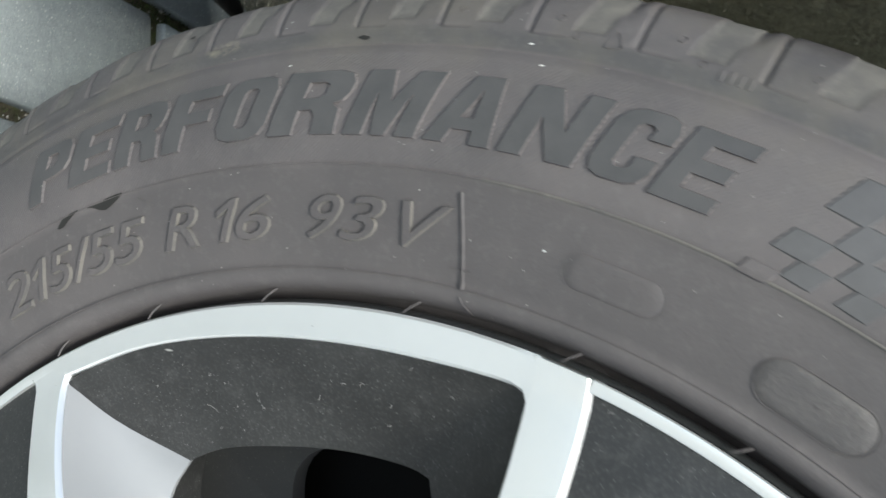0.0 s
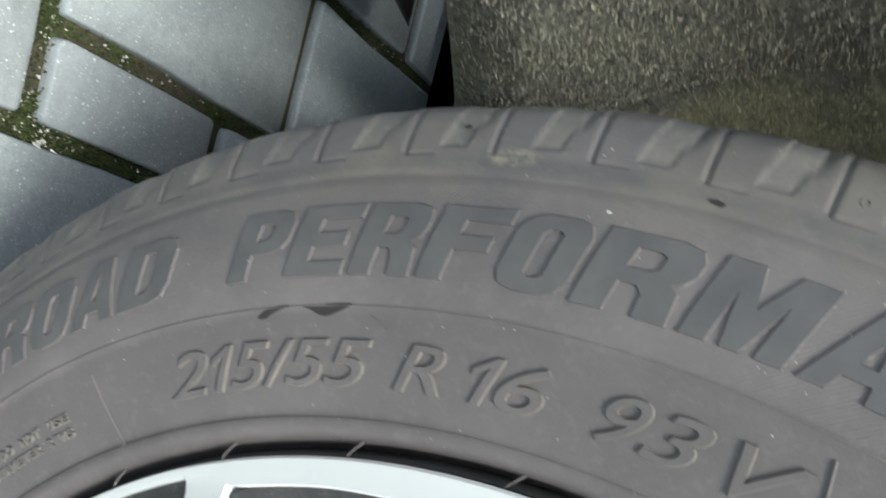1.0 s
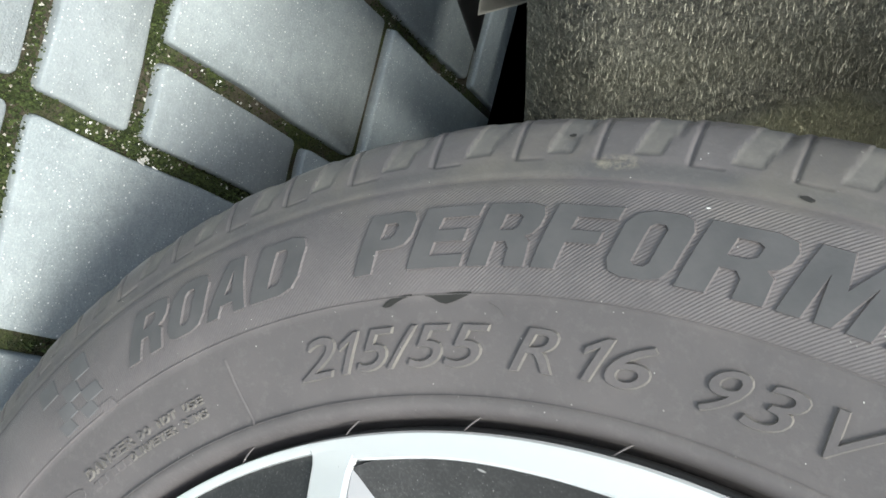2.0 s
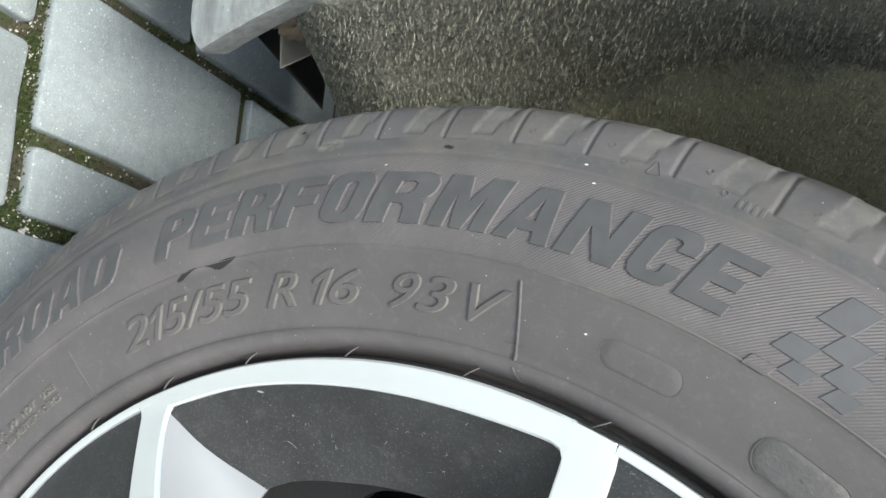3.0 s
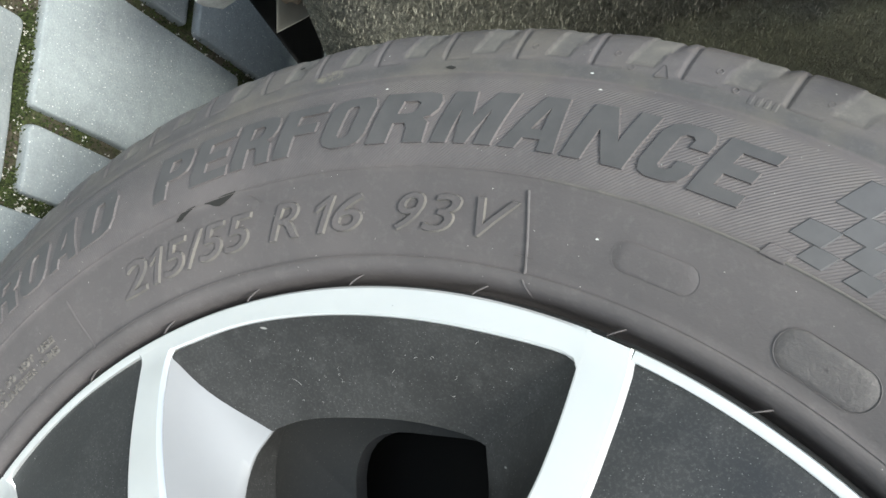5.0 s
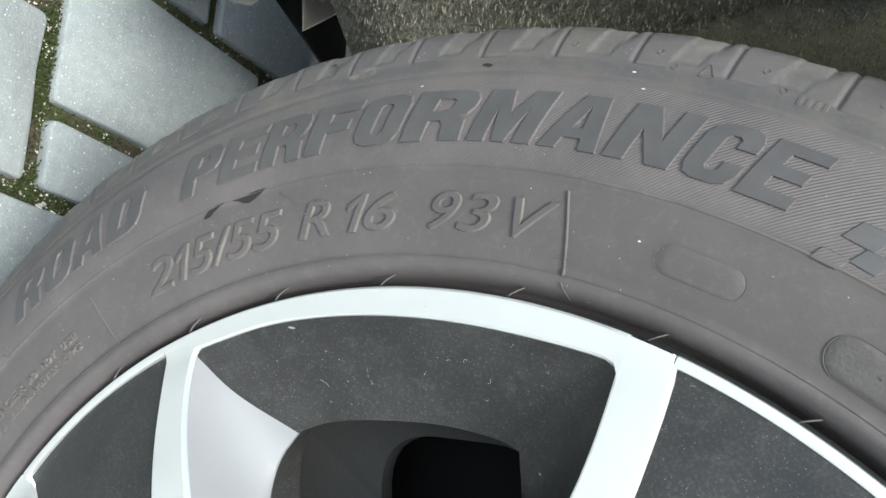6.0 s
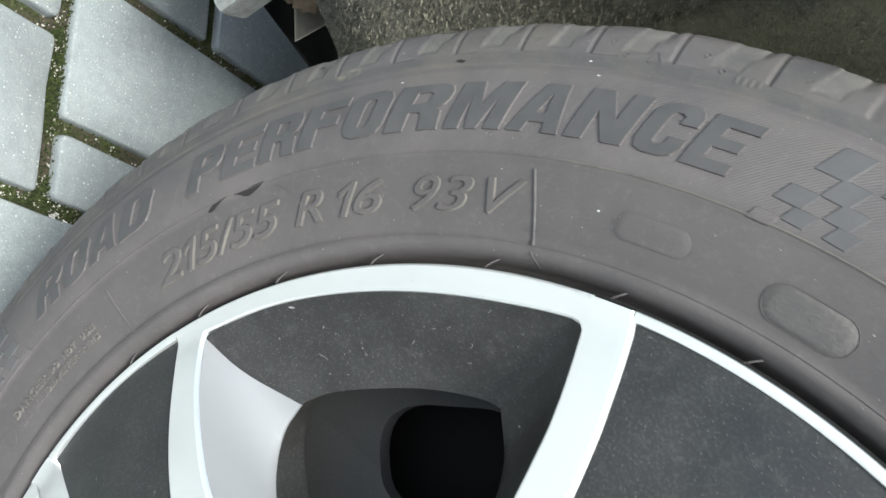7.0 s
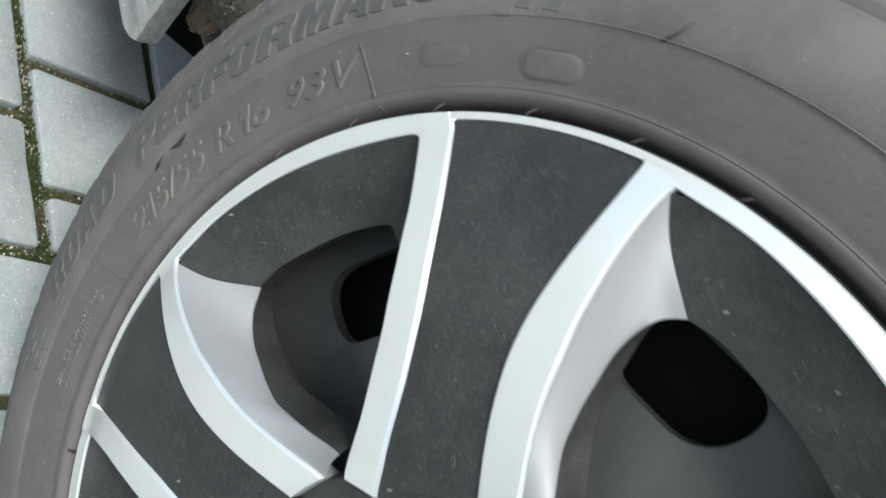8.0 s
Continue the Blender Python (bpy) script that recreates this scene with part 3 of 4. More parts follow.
for k in range(5):
    turn = 72 * k
    part("spoke", sharp(spoke(S1_LEFT, S1_RIGHT, turn, 0.1), 22), SILVER, trim, "straight silver bar")
    part("spoke", sharp(spoke(S2_LEFT, S2_RIGHT, turn, 0.08), 22), SILVER, trim, "curved silver bar")
    part("rim_ring", sharp(arc_band([(0.203, 124.2), (0.2013, 121.6)] + RING_IN[1:], 0.2079, 124.6, 78.3, turn, 0.0001), 30), SILVER, trim, "broad silver ring piece")
    part("rim_ring", sharp(arc_band([(0.2044, 146.75), (0.2044, 140.0), (0.2044, 130.0), (0.2044, 124.4)], 0.2079, 146.7, 124.5, turn, 0.0001), 30), SILVER, trim, "narrow silver ring piece")
    part("face_panel", face_panel(S2_LEFT, [(min(r, 0.2046), a + 72) for r, a in S1_RIGHT], turn), PANEL, trim, "dusty black face panel")
    part("bowl", sharp(sloped(RING_IN, HOLE_TOP, turn, SEAM), 50), BOWL, trim, "dusty black sloping recess")
    part("inner_fin", sharp(sloped(S2_RIGHT[1:], HOLE_FIN, turn, SEAM), 50), FIN, trim, "silver inner face, shade in its colour")
    part("lip", lip(HOLE_TOP, turn, 0.03), BOWL, trim)
    part("lip", lip(HOLE_FIN, turn, 0.06), BOWL, trim)
    part("inner_wall", sharp(sloped([(0.192, 77.7), (0.1867, 77.55)] + S1_LEFT[3:], HOLE_WALL, turn, 0.0, wall_z), 50), BOWL, trim)
part("hub_cap", lathe([(0.001, 0.009), (0.03, 0.009), (0.05, 0.0085), (0.058, 0.008), (0.069, 0.0095), (0.071, 0.008), (0.072, -0.02)], 120), PANEL, trim, "black hub cover")


def steel_disc():
    """The pressed steel wheel behind the trim, with rounded vents."""
    bm = bmesh.new()

    def ring(points):
        vs = [bm.verts.new(p) for p in points]
        return [bm.edges.new((vs[i], vs[(i + 1) % len(vs)])) for i in range(len(vs))]
    edges = ring([pt(0.197, 3 * i, 0) for i in range(120)]) + ring([pt(0.05, 6 * i, 0) for i in range(60)])
    for k in range(6):
        vent = []
        corners = [(0.1275, 13.8), (0.1645, 13.5), (0.1645, -9.0), (0.1275, -7.5)]
        flat = [Vector(pt(r, 94.5 + 60 * k + a, 0)) for r, a in corners]
        for q in range(4):
            p, a, b = flat[q], flat[q - 1], flat[(q + 1) % 4]
            rad = (0.011, 0.024, 0.02, 0.018)[q]
            u, v = (a - p).normalized() * rad, (b - p).normalized() * rad
            vent += [p + u * (1 - t) ** 2 + v * t**2 for t in np.linspace(0, 1, 9)]
        edges += ring(vent)
    bmesh.ops.triangle_fill(bm, edges=edges, use_beauty=True)
    bmesh.ops.recalc_face_normals(bm, faces=bm.faces)
    rim = [e for e in bm.edges if len(e.link_faces) == 1]
    low = {v for v in bmesh.ops.extrude_edge_only(bm, edges=rim)["geom"] if isinstance(v, bmesh.types.BMVert)}
    for v in bm.verts:
        r = math.hypot(v.co.x, v.co.y)
        dish = -0.04 - 0.012 * max(0.0, (r - 0.165) / 0.03) + 0.01 * min(1.0, max(0.0, (0.13 - r) / 0.03))
        v.co.z = dish - (0.007 if v in low else 0.0)
    return sharp(bm, 40)


steel = part("steel_wheel", steel_disc(), STEEL, wheel, "black pressed steel wheel with rounded vents")
part("rim_barrel", lathe([(0.206, -0.012), (0.2, -0.02), (0.197, -0.05), (0.19, -0.1), (0.19, -0.17), (0.205, -0.195)], 160), STEEL, wheel)
# drum widened into a black backing that paints the vents' shade
part("drum_shade", lathe([(0.001, -0.075), (0.1, -0.075), (0.125, -0.08), (0.188, -0.085), (0.189, -0.15)], 120), DARK, wheel)

# ---- lettering and marks moulded into the tyre ----
write("PERFORMANCE", PERF, 0.12, 0.2504, 0.267, 0.05, 0.27, 0.0008, LETTER, "smooth dark raised letter")
write("ROAD", ROAD, 0.13, 0.2504, 0.267, 0.05, 0.27, 0.0008, LETTER, "smooth dark raised letter")
# digits and small text get pale flanks, which paint light along their edges
for c, a0, a1 in (("2", 123.2, 120.5), ("1", 120.4, 119.0), ("5", 118.4, 116.2), ("/", 115.9, 114.6), ("5", 114.3, 112.0), ("5", 111.6, 109.2),
                  ("R", 106.8, 103.9), ("1", 102.9, 101.4), ("6", 101.0, 98.3), ("9", 95.6, 93.4), ("3", 92.8, 90.5), ("V", 89.7, 86.5)):
    write(c, [a0 + 0.3, a1 + 0.42], 0.0, 0.2247, 0.2355, 0.0, 0.52, 0.001, RUBBER, "", SLOT_LIT_EDGE)
write("DANGER", list(np.linspace(146.8, 140.6, 7)), 0.2, 0.2288, 0.2318, 0.0, 0.0, 0.0008, RUBBER, "", SLOT_LIT_EDGE)
write("DO NOT USE", list(np.linspace(140.2, 132.8, 11)), 0.22, 0.2290, 0.2312, 0.0, 0.0, 0.0008, RUBBER, "", SLOT_LIT_EDGE)
write("DIAMETER RIMS", list(np.linspace(141.8, 132.8, 14)), 0.22, 0.2248, 0.227, 0.0, 0.0, 0.0008, RUBBER, "", SLOT_LIT_EDGE)
for a in (146.6, 145.7, 144.2, 143.4, 142.6):
    plate([(0.2248, a), (0.2248, a - 0.55), (0.227, a - 0.55), (0.227, a)], 0.0004, RUBBER, "mark")
rail([(0.2395, 85.1), (0.228, 84.6), (0.217, 84.3)], 0.0011, 0.0008)
rail([(0.238, 129.8), (0.228, 129.5), (0.2167, 129.1)], 0.0011, 0.0007)
rail([(0.2215, 85.3), (0.2217, 83.9)], 0.0008, 0.0005)
rail([(0.2152, 84.3), (0.2112, 83.7)], 0.0008, 0.0006)


def spew(a):
    """A thin rubber hair left by the mould, bridging the gap to the trim."""
    rows = []
    for f in np.linspace(0, 1, 5):
        r, b = 0.2116 - 0.0034 * f, a - 0.5 + 1.0 * f
        z = (1 - f) * (side_z(0.2116) + 0.0002) - 0.0008 * f + 0.0006 * math.sin(math.pi * f)
        w = 0.00042 * (1.2 - 0.6 * f)
        rows.append([pt(r, b - math.degrees(w / r), z), pt(r, b, z + 0.0006), pt(r, b + math.degrees(w / r), z), pt(r, b, z - 0.0006)])
    return part("vent_spew", loft(rows, True), RUBBER, tyre, "thin moulding hair")


for a in (131.0, 120.5, 110.3, 99.4, 87.9, 76.6, 65.6, 54.0, 42.5):
    spew(a)
# the paler stretch of the upper ridge is a painted highlight
for ring_r, w, a0, a1, m in ((0.2433, 0.0007, 84, 160, RUBBER), (0.2433, 0.0009, 15, 84, SLOT_LIT_EDGE), (0.2172, 0.0005, 20, 160, RUBBER)):
    rail([(ring_r, a) for a in np.linspace(a0, a1, 30)], w, 0.0005, "ridge", m)
def capsule(r_mid, a_mid, half_r, half_a, height, edge_height, material):
    """A long rounded patch with a grainy face and a fine raised edge."""
    end = math.degrees(half_r / r_mid)
    edge = []
    for q in range(32):
        t = math.tau * q / 32
        side = 1 if math.cos(t) > 0 else -1
        edge.append((r_mid + half_r * math.sin(t), a_mid + side * (half_a - end) + end * math.cos(t)))
    rows = [[pt(r_mid + (r - r_mid) * k, a_mid + (a - a_mid) * k, side_z(r_mid + (r - r_mid) * k) + (height if k < 1 else -0.0002)) for r, a in edge] for k in (1.0, 0.96, 0.7, 0.4, 0.05)]
    part("moulded_patch", loft(rows, True), material, tyre, "grainy rounded patch in the rubber")
    rail(edge + edge[:2], 0.0005, edge_height)


capsule(0.2265, 63.95, 0.0055, 3.2, 0.0002, 0.0004, STIPPLE)
capsule(0.2292, 75.55, 0.0043, 3.0, 0.00006, 0.00018, RUBBER)
rail([(0.2305, 150.3), (0.2281, 147.9), (0.2232, 149.2), (0.2305, 150.3)], 0.0006, 0.0004, "warning_triangle")
rail([(0.2793, 79.45), (0.2832, 79.95), (0.2811, 80.1), (0.2789, 80.25), (0.279, 79.85), (0.2793, 79.45)], 0.0005, 0.0004, "wear_triangle")
for a in (75.0, 74.55, 74.1, 73.65):
    plate([(0.2778, a - 0.1), (0.2778, a - 0.3), (0.2803, a - 0.3), (0.2803, a - 0.12)], 0.0002, RUBBER, "mark")


for r, a in ((0.2846, 82.87), (0.2849, 77.03), (0.2849, 71.07), (0.2804, 81.73), (0.2804, 75.74), (0.2846, 88.0)):
    rail([(r + 0.0008 * math.sin(t), a + 0.18 * math.cos(t)) for t in np.linspace(0, math.tau, 9)], 0.0004, 0.0003, "pin_mark")
FLECK = plain_material("white_fleck", (0.66, 0.65, 0.62), 0.7)
for r, a, w in ((0.2767, 83.89, 0.3), (0.2716, 82.89, 0.3), (0.2311, 79.76, 0.22), (0.2835, 98.23, 0.1), (0.2818, 98.49, 0.1), (0.2696, 97.4, 0.3)):
    plate([(r, a), (r + 0.0001, a - w * 0.55), (r + 0.0002, a - w * 0.5), (r + 0.0002, a - 0.03)], 0.0001, FLECK, "fleck", "white fleck of paint")
rail([(0.2411, 108.5), (0.2397, 107.9), (0.238, 107.4)], 0.0005, 0.0004, "ridge", STIPPLE)


CHEQUER = plain_material("smooth_chequer_rubber", (0.101, 0.097, 0.098), 0.5, 0.18)


def chequers(a_mid, way):
    """The flag pattern beside the lettering, as smooth raised tiles."""
    tiles = [(0.2613, 68.2, 0.0083, 1.8), (0.2502, 69.4, 0.0048, 1.75), (0.2552, 67.15, 0.006, 1.65), (0.2457, 68.46, 0.0039, 1.4), (0.25, 66.33, 0.0052, 1.55), (0.2456, 65.8, 0.004, 1.4), (0.2616, 64.4, 0.0079, 1.9)]
    for r, a, e, w in tiles:
        a = a_mid + way * (a - 69.7)
        plate([(r, a), (r + e, a - way * (0.2 + e * 75)), (r + e, a - way * (0.2 + e * 75 + w)), (r - 0.0003, a - way * w)], 0.0004, CHEQUER, "chequer_tile", "smooth dark chequer tile")
    # the smooth lower band steps up into the pattern
    plate([(0.2428, a_mid + way * 0.61), (0.2459, a_mid + way * 0.25), (0.2459, a_mid - way * 1.24), (0.2428, a_mid - way * 0.8)], 0.0005, RUBBER, "ridge")


chequers(69.7, 1)
chequers(141.3, -1)


def scuff(edge, name="scuff"):
    """A dark rubbed hollow from (angle, lower radius, upper radius) steps along it."""
    rows = []
    for a, lo, hi in spline3(edge, 15):
        rows.append([pt(r, a, side_z(r) + 0.0003 + 0.0004 * f * (1 - f)) for f in (0.0, 0.33, 0.67, 1.0) for r in (lo + f * (hi - lo),)])
    return part(name, loft(rows), SCUFF, tyre, "dark scuff in the rubber")


def spline3(points, n):
    p = np.array(points, float)
    t = np.linspace(0, 1, len(p))
    return [[np.interp(q, t, p[:, i]) for i in range(3)] for q in np.linspace(0, 1, n)]


SCUFF = plain_material("scuffed_black_rubber", (0.02, 0.019, 0.017), 0.85, 0.3)
scuff([(109.6, 0.2434, 0.2438), (110.3, 0.2423, 0.2438), (110.9, 0.2413, 0.2437), (111.4, 0.2408, 0.2434), (111.9, 0.2413, 0.2433), (112.4, 0.2426, 0.2433), (112.8, 0.2431, 0.2433)])
scuff([(113.7, 0.2434, 0.2437), (114.4, 0.2428, 0.2436), (114.9, 0.2421, 0.2433), (115.4, 0.241, 0.243), (115.8, 0.2409, 0.2421), (116.0, 0.2412, 0.2414)])
scuff([(55.1, 0.242, 0.2424), (54.7, 0.2424, 0.2436), (54.2, 0.244, 0.2456), (53.7, 0.2466, 0.2478), (53.2, 0.2505, 0.251), (53.0, 0.2514, 0.2515)])
scuff([(93.5, 0.2764, 0.2768), (93.2, 0.2759, 0.2772), (92.95, 0.2757, 0.2768), (92.8, 0.2762, 0.2766)])
scuff([(105.6, 0.2867, 0.287), (105.4, 0.2863, 0.2875), (105.2, 0.2866, 0.2872)])
scuff([(154.9, 0.2115, 0.2122), (154.6, 0.2112, 0.2135), (154.3, 0.2118, 0.2138)])


def lint():
    """Pale hairs and lint caught on the black faces of the trim."""
    rng = np.random.default_rng(3)
    verts, faces = [], []
    top, low = spline(RING_IN, 40), spline(HOLE_TOP, 40)
    left, right = spline(S2_LEFT, 40), spline([(r, a + 72) for r, a in S1_RIGHT], 40)
    for n in range(95):
        turn = 72 * int(rng.integers(-1, 2))
        i, f = int(rng.integers(2, 38)), rng.uniform(0.08, 0.95)
        if n % 3:
            r, a = np.array(top[i]) * (1 - f) + np.array(low[i]) * f
            z = slope_z(f, top[i][0], low[i][0]) + 0.0006
        else:
            r, a = np.array(left[i]) * (1 - f) + np.array(right[i]) * f
            z = dome(r) - 0.0005
        p = pt(r, a + turn, z + 0.0004)
        way, curl, size = rng.uniform(0, math.tau), rng.normal(0, 1.4), rng.uniform(0.0004, 0.0018) * (3.0 if n % 17 == 0 else 1)
        k = len(verts)
        for q in range(7):
            d = Vector((math.cos(way), math.sin(way), 0))
            w = Vector((-d.y, d.x, 0)) * 0.00005
            verts += [tuple(p - w), tuple(p + w)]
            p = p + d * size / 6 + Vector((0, 0, 0.00006))
            way += curl / 2
        faces += [(k + 2 * q, k + 2 * q + 1, k + 2 * q + 3, k + 2 * q + 2) for q in range(6)]
    me = bpy.data.meshes.new("lint")
    me.from_pydata(verts, [], faces)
    me.materials.append(plain_material("pale_lint", (0.4, 0.39, 0.37), 0.8))
    ob = new("lint", me)
    ob.parent = trim
    return tagged(ob, "pale lint and hairs", kind="stuff")


lint()

# ---- the car's body round the wheel ----
car = new("parked_car")
tagged(car, "silver car body with a dirty felt-lined wheel arch", "car")


def arch(a):
    """Radius of the arch's edge at an angle from the wheel's centre, 0 towards -x, up positive."""
    return float(np.interp(a, [-25, -20, -14, -8, 0, 15, 30, 60, 90, 150, 185, 205], [0.348, 0.349, 0.351, 0.354, 0.362, 0.395, 0.44, 0.475, 0.475, 0.45, 0.4, 0.4]))


def side_panel():
    """The painted side with the arch cut out and a rolled lip along the edge."""
    bm = bmesh.new()
    angles = np.linspace(-21.5, 201.5, 90)
    edge, lip, out = [], [], []
    for a in angles:
        r = arch(a)
        c, s = -math.cos(radians(a)), math.sin(radians(a))
        edge.append(Vector((r * c, 0.024, HUB + r * s)))
        k = min(1.2 / max(abs(c), 1e-3), (0.55 if s > 0 else 0.14) / max(abs(s), 1e-3))
        far = Vector((max(k, r + 0.02) * c, 0.03, HUB + max(k, r + 0.02) * s))
        # the unseen far end of the lower edge is dropped to shade the paving
        if s < 0:
            far = Vector((1.2 * (1 if c > 0 else -1), 0.03, 0.11))
        out.append(far)
    rows = [[p + Vector((0, 0.018, 0)) + (p - Vector((0, p.y, HUB))).normalized() * 0.004 for p in edge], [p + Vector((0, 0.006, 0)) for p in edge]]
    for d, y in ((0.0, 0.002), (0.002, 0.0), (0.006, -0.0006), (0.012, 0.0)):
        rows.append([p + (p - Vector((0, p.y, HUB))).normalized() * d + Vector((0, y, 0)) for p in edge])
    rows.append([p + (q - p) * 0.3 + Vector((0, 0.003, 0)) for p, q in zip(edge, out)])
    rows.append(out)
    bm = loft(rows)
    bmesh.ops.recalc_face_normals(bm, faces=bm.faces)
    return bm


ob = part("side_panel", sharp(side_panel(), 25), PAINT, car, "dusty silver painted panel edge")
thick = ob.modifiers.new("thick", "SOLIDIFY")
thick.thickness, thick.offset = 0.0022, 0.0


def liner_point(u, y):
    """A place on the liner: u from 0 at its lower end to 1 behind the wheel, y inwards."""
    low = 0.2 - 0.42 * (y - 0.06)
    a0 = math.degrees(math.asin(max(-0.75, (low - HUB) / 0.345)))
    a = a0 + u * (195 - a0)
    z_ = HUB + 0.345 * math.sin(radians(a))
    r = 0.345 + 0.014 * min(max((a + 15) / 35, 0), 1) + 0.07 * min(max((a - 22) / 35, 0), 1)
    crease = 0.186 - 0.43 * min(max(math.radians(a) * 0.345, -0.1), 0.095)
    d = y - crease
    r += 0.004 * math.exp(-(d / 0.006) ** 2) - 0.002 * math.exp(-((d + 0.05) / 0.03) ** 2)
    r -= 0.45 * max(0.0, d - 0.002) if d < 0.1 else 0.0441 + 1.5 * (d - 0.1)
    if u < 0.03:
        r += 0.02 * (1 - u / 0.03) ** 2
    r += 0.0016 * noise.noise((a * 0.12, y * 30, 1.0))
    return Vector((-r * math.cos(radians(a)), y, HUB + r * math.sin(radians(a))))


YS = np.linspace(0.036, 0.33, 70)
US = np.r_[np.linspace(0, 0.03, 8)[:-1], np.linspace(0.03, 0.45, 70), np.linspace(0.47, 1.0, 30)]
liner = part("arch_liner", loft([[liner_point(u, y) for u in US] for y in YS]), FELT, car, "dirty dark felt wheel-arch liner")
thick = liner.modifiers.new("thick", "SOLIDIFY")
thick.thickness, thick.offset = 0.004, 1.0


def fibres():
    """Short matted fibres standing off the liner."""
    rng = np.random.default_rng(5)
    verts, faces = [], []
    for _ in range(110000):
        u, y = rng.uniform(0.0, 0.42), rng.uniform(0.037, 0.3)
        p = liner_point(u, y)
        inward = Vector((-p.x, 0, HUB - p.z)).normalized()
        along = Vector((rng.normal(0, 0.5), rng.normal(0, 0.5), rng.normal(0, 1.0)))
        along = (along - inward * along.dot(inward)).normalized()
        side = inward.cross(along) * rng.uniform(0.00005, 0.00013)
        n = rng.uniform(0.0008, 0.0022)
        lift = inward * rng.uniform(0.0003, 0.0024)
        b = p + inward * 0.0002
        mid, tip = b + along * n * 0.5 + lift, b + along * n + lift * rng.uniform(0, 1.4)
        i = len(verts)
        verts += [b - side, b + side, mid + side, mid - side, tip]
        faces += [(i, i + 1, i + 2, i + 3), (i + 3, i + 2, i + 4)]
    me = bpy.data.meshes.new("felt_nap")
    me.from_pydata([tuple(v) for v in verts], [], faces)
    me.materials.append(FIBRE)
    ob = new("felt_nap", me)
    ob.parent = car
    return tagged(ob, "matted pale and dark felt fibres", kind="stuff")


fibres()


def slab(points, thickness, jitter=0.0, seed=1):
    """A flat plate from its outline, with a small bevel."""
    rng = np.random.default_rng(seed)
    bm = bmesh.new()
    vs = [bm.verts.new(Vector(p) + Vector(rng.normal(0, jitter, 3))) for p in points]
    f = bm.faces.new(vs)
    bmesh.ops.solidify(bm, geom=[f], thickness=thickness)
    bmesh.ops.bevel(bm, geom=bm.edges[:], offset=thickness * 0.25, segments=2, affect="EDGES")
    bmesh.ops.recalc_face_normals(bm, faces=bm.faces)
    return bm


part("liner_tab", sharp(slab([(-0.3592, 0.1, 0.1506), (-0.34, 0.1, 0.1535), (-0.3457, 0.1, 0.1711), (-0.352, 0.097, 0.19), (-0.378, 0.095, 0.185), (-0.38, 0.1, 0.15)], 0.003)), TAB, car, "grey-brown plastic liner tab")


def crust():
    bm = bmesh.new()
    bmesh.ops.create_icosphere(bm, subdivisions=4, radius=1.0)
    for v in bm.verts:
        n = 1 + 0.35 * noise.noise(v.co * 2.2) + 0.16 * noise.noise(v.co * 7)
        v.co = Vector((-0.3665, 0.093, 0.166)) + Vector((v.co.x * 0.013, v.co.y * 0.005, v.co.z * 0.016)) * n
    return bm


part("mud_crust", crust(), CRUST, car, "crumbling brown mud on the tab")


def body_shell():
    """The rest of the car: roof line, far side and floor, plain."""
    bm = bmesh.new()
    outline = [(0.03, 0.85), (0.1, 0.9), (0.3, 1.35), (1.4, 1.35), (1.6, 0.9), (1.68, 0.85), (1.68, 0.2), (0.5, 0.13), (0.34, 0.13), (0.34, 0.72), (0.04, 0.72)]
    rows = [[Vector((x, y, z)) for y, z in outline] for x in (-1.6, -0.42, 0.42, 1.6)]
    bm = loft(rows, True)
    for row in (0, 3):
        bm.verts.ensure_lookup_table()
        bm.faces.new([bm.verts[row * len(outline) + i] for i in range(len(outline))])
    bmesh.ops.recalc_face_normals(bm, faces=bm.faces)
    return bm


part("body_shell", body_shell(), PAINT, car, "dusty silver body shell", smooth=False)
# added slabs, hung low to keep sky light off the paving below
for x0, x1 in ((-1.6, -0.365), (0.42, 1.6)):
    part("shade_sill", sharp(slab([(x0, 0.05, 0.14), (x1, 0.05, 0.15), (x1, 0.26, 0.055), (x0, 0.26, 0.055)], 0.01)), UNDER, car)
# added board, standing in for the deep shade under the car
part("shade_board", sharp(slab([(-1.2, 0.37, 0.012), (-0.2, 0.37, 0.012), (-0.2, 0.37, 0.2), (-1.2, 0.37, 0.2)], 0.008)), UNDER, car, "added black board for the dark under the car")

# ---- ground ----
bm = bmesh.new()
bmesh.ops.create_grid(bm, x_segments=8, y_segments=8, size=60)
for v in bm.verts:
    v.co.z = -0.007
ground = mesh_object("ground", bm, JOINT)
tagged(ground, "mossy sand bed between grey concrete pavers", "ground", kind="structure")

PITCH, SLANT, LINE, SECOND = 0.1015, 0.16, 0.0695, 0.0107
GAP = 0.0095


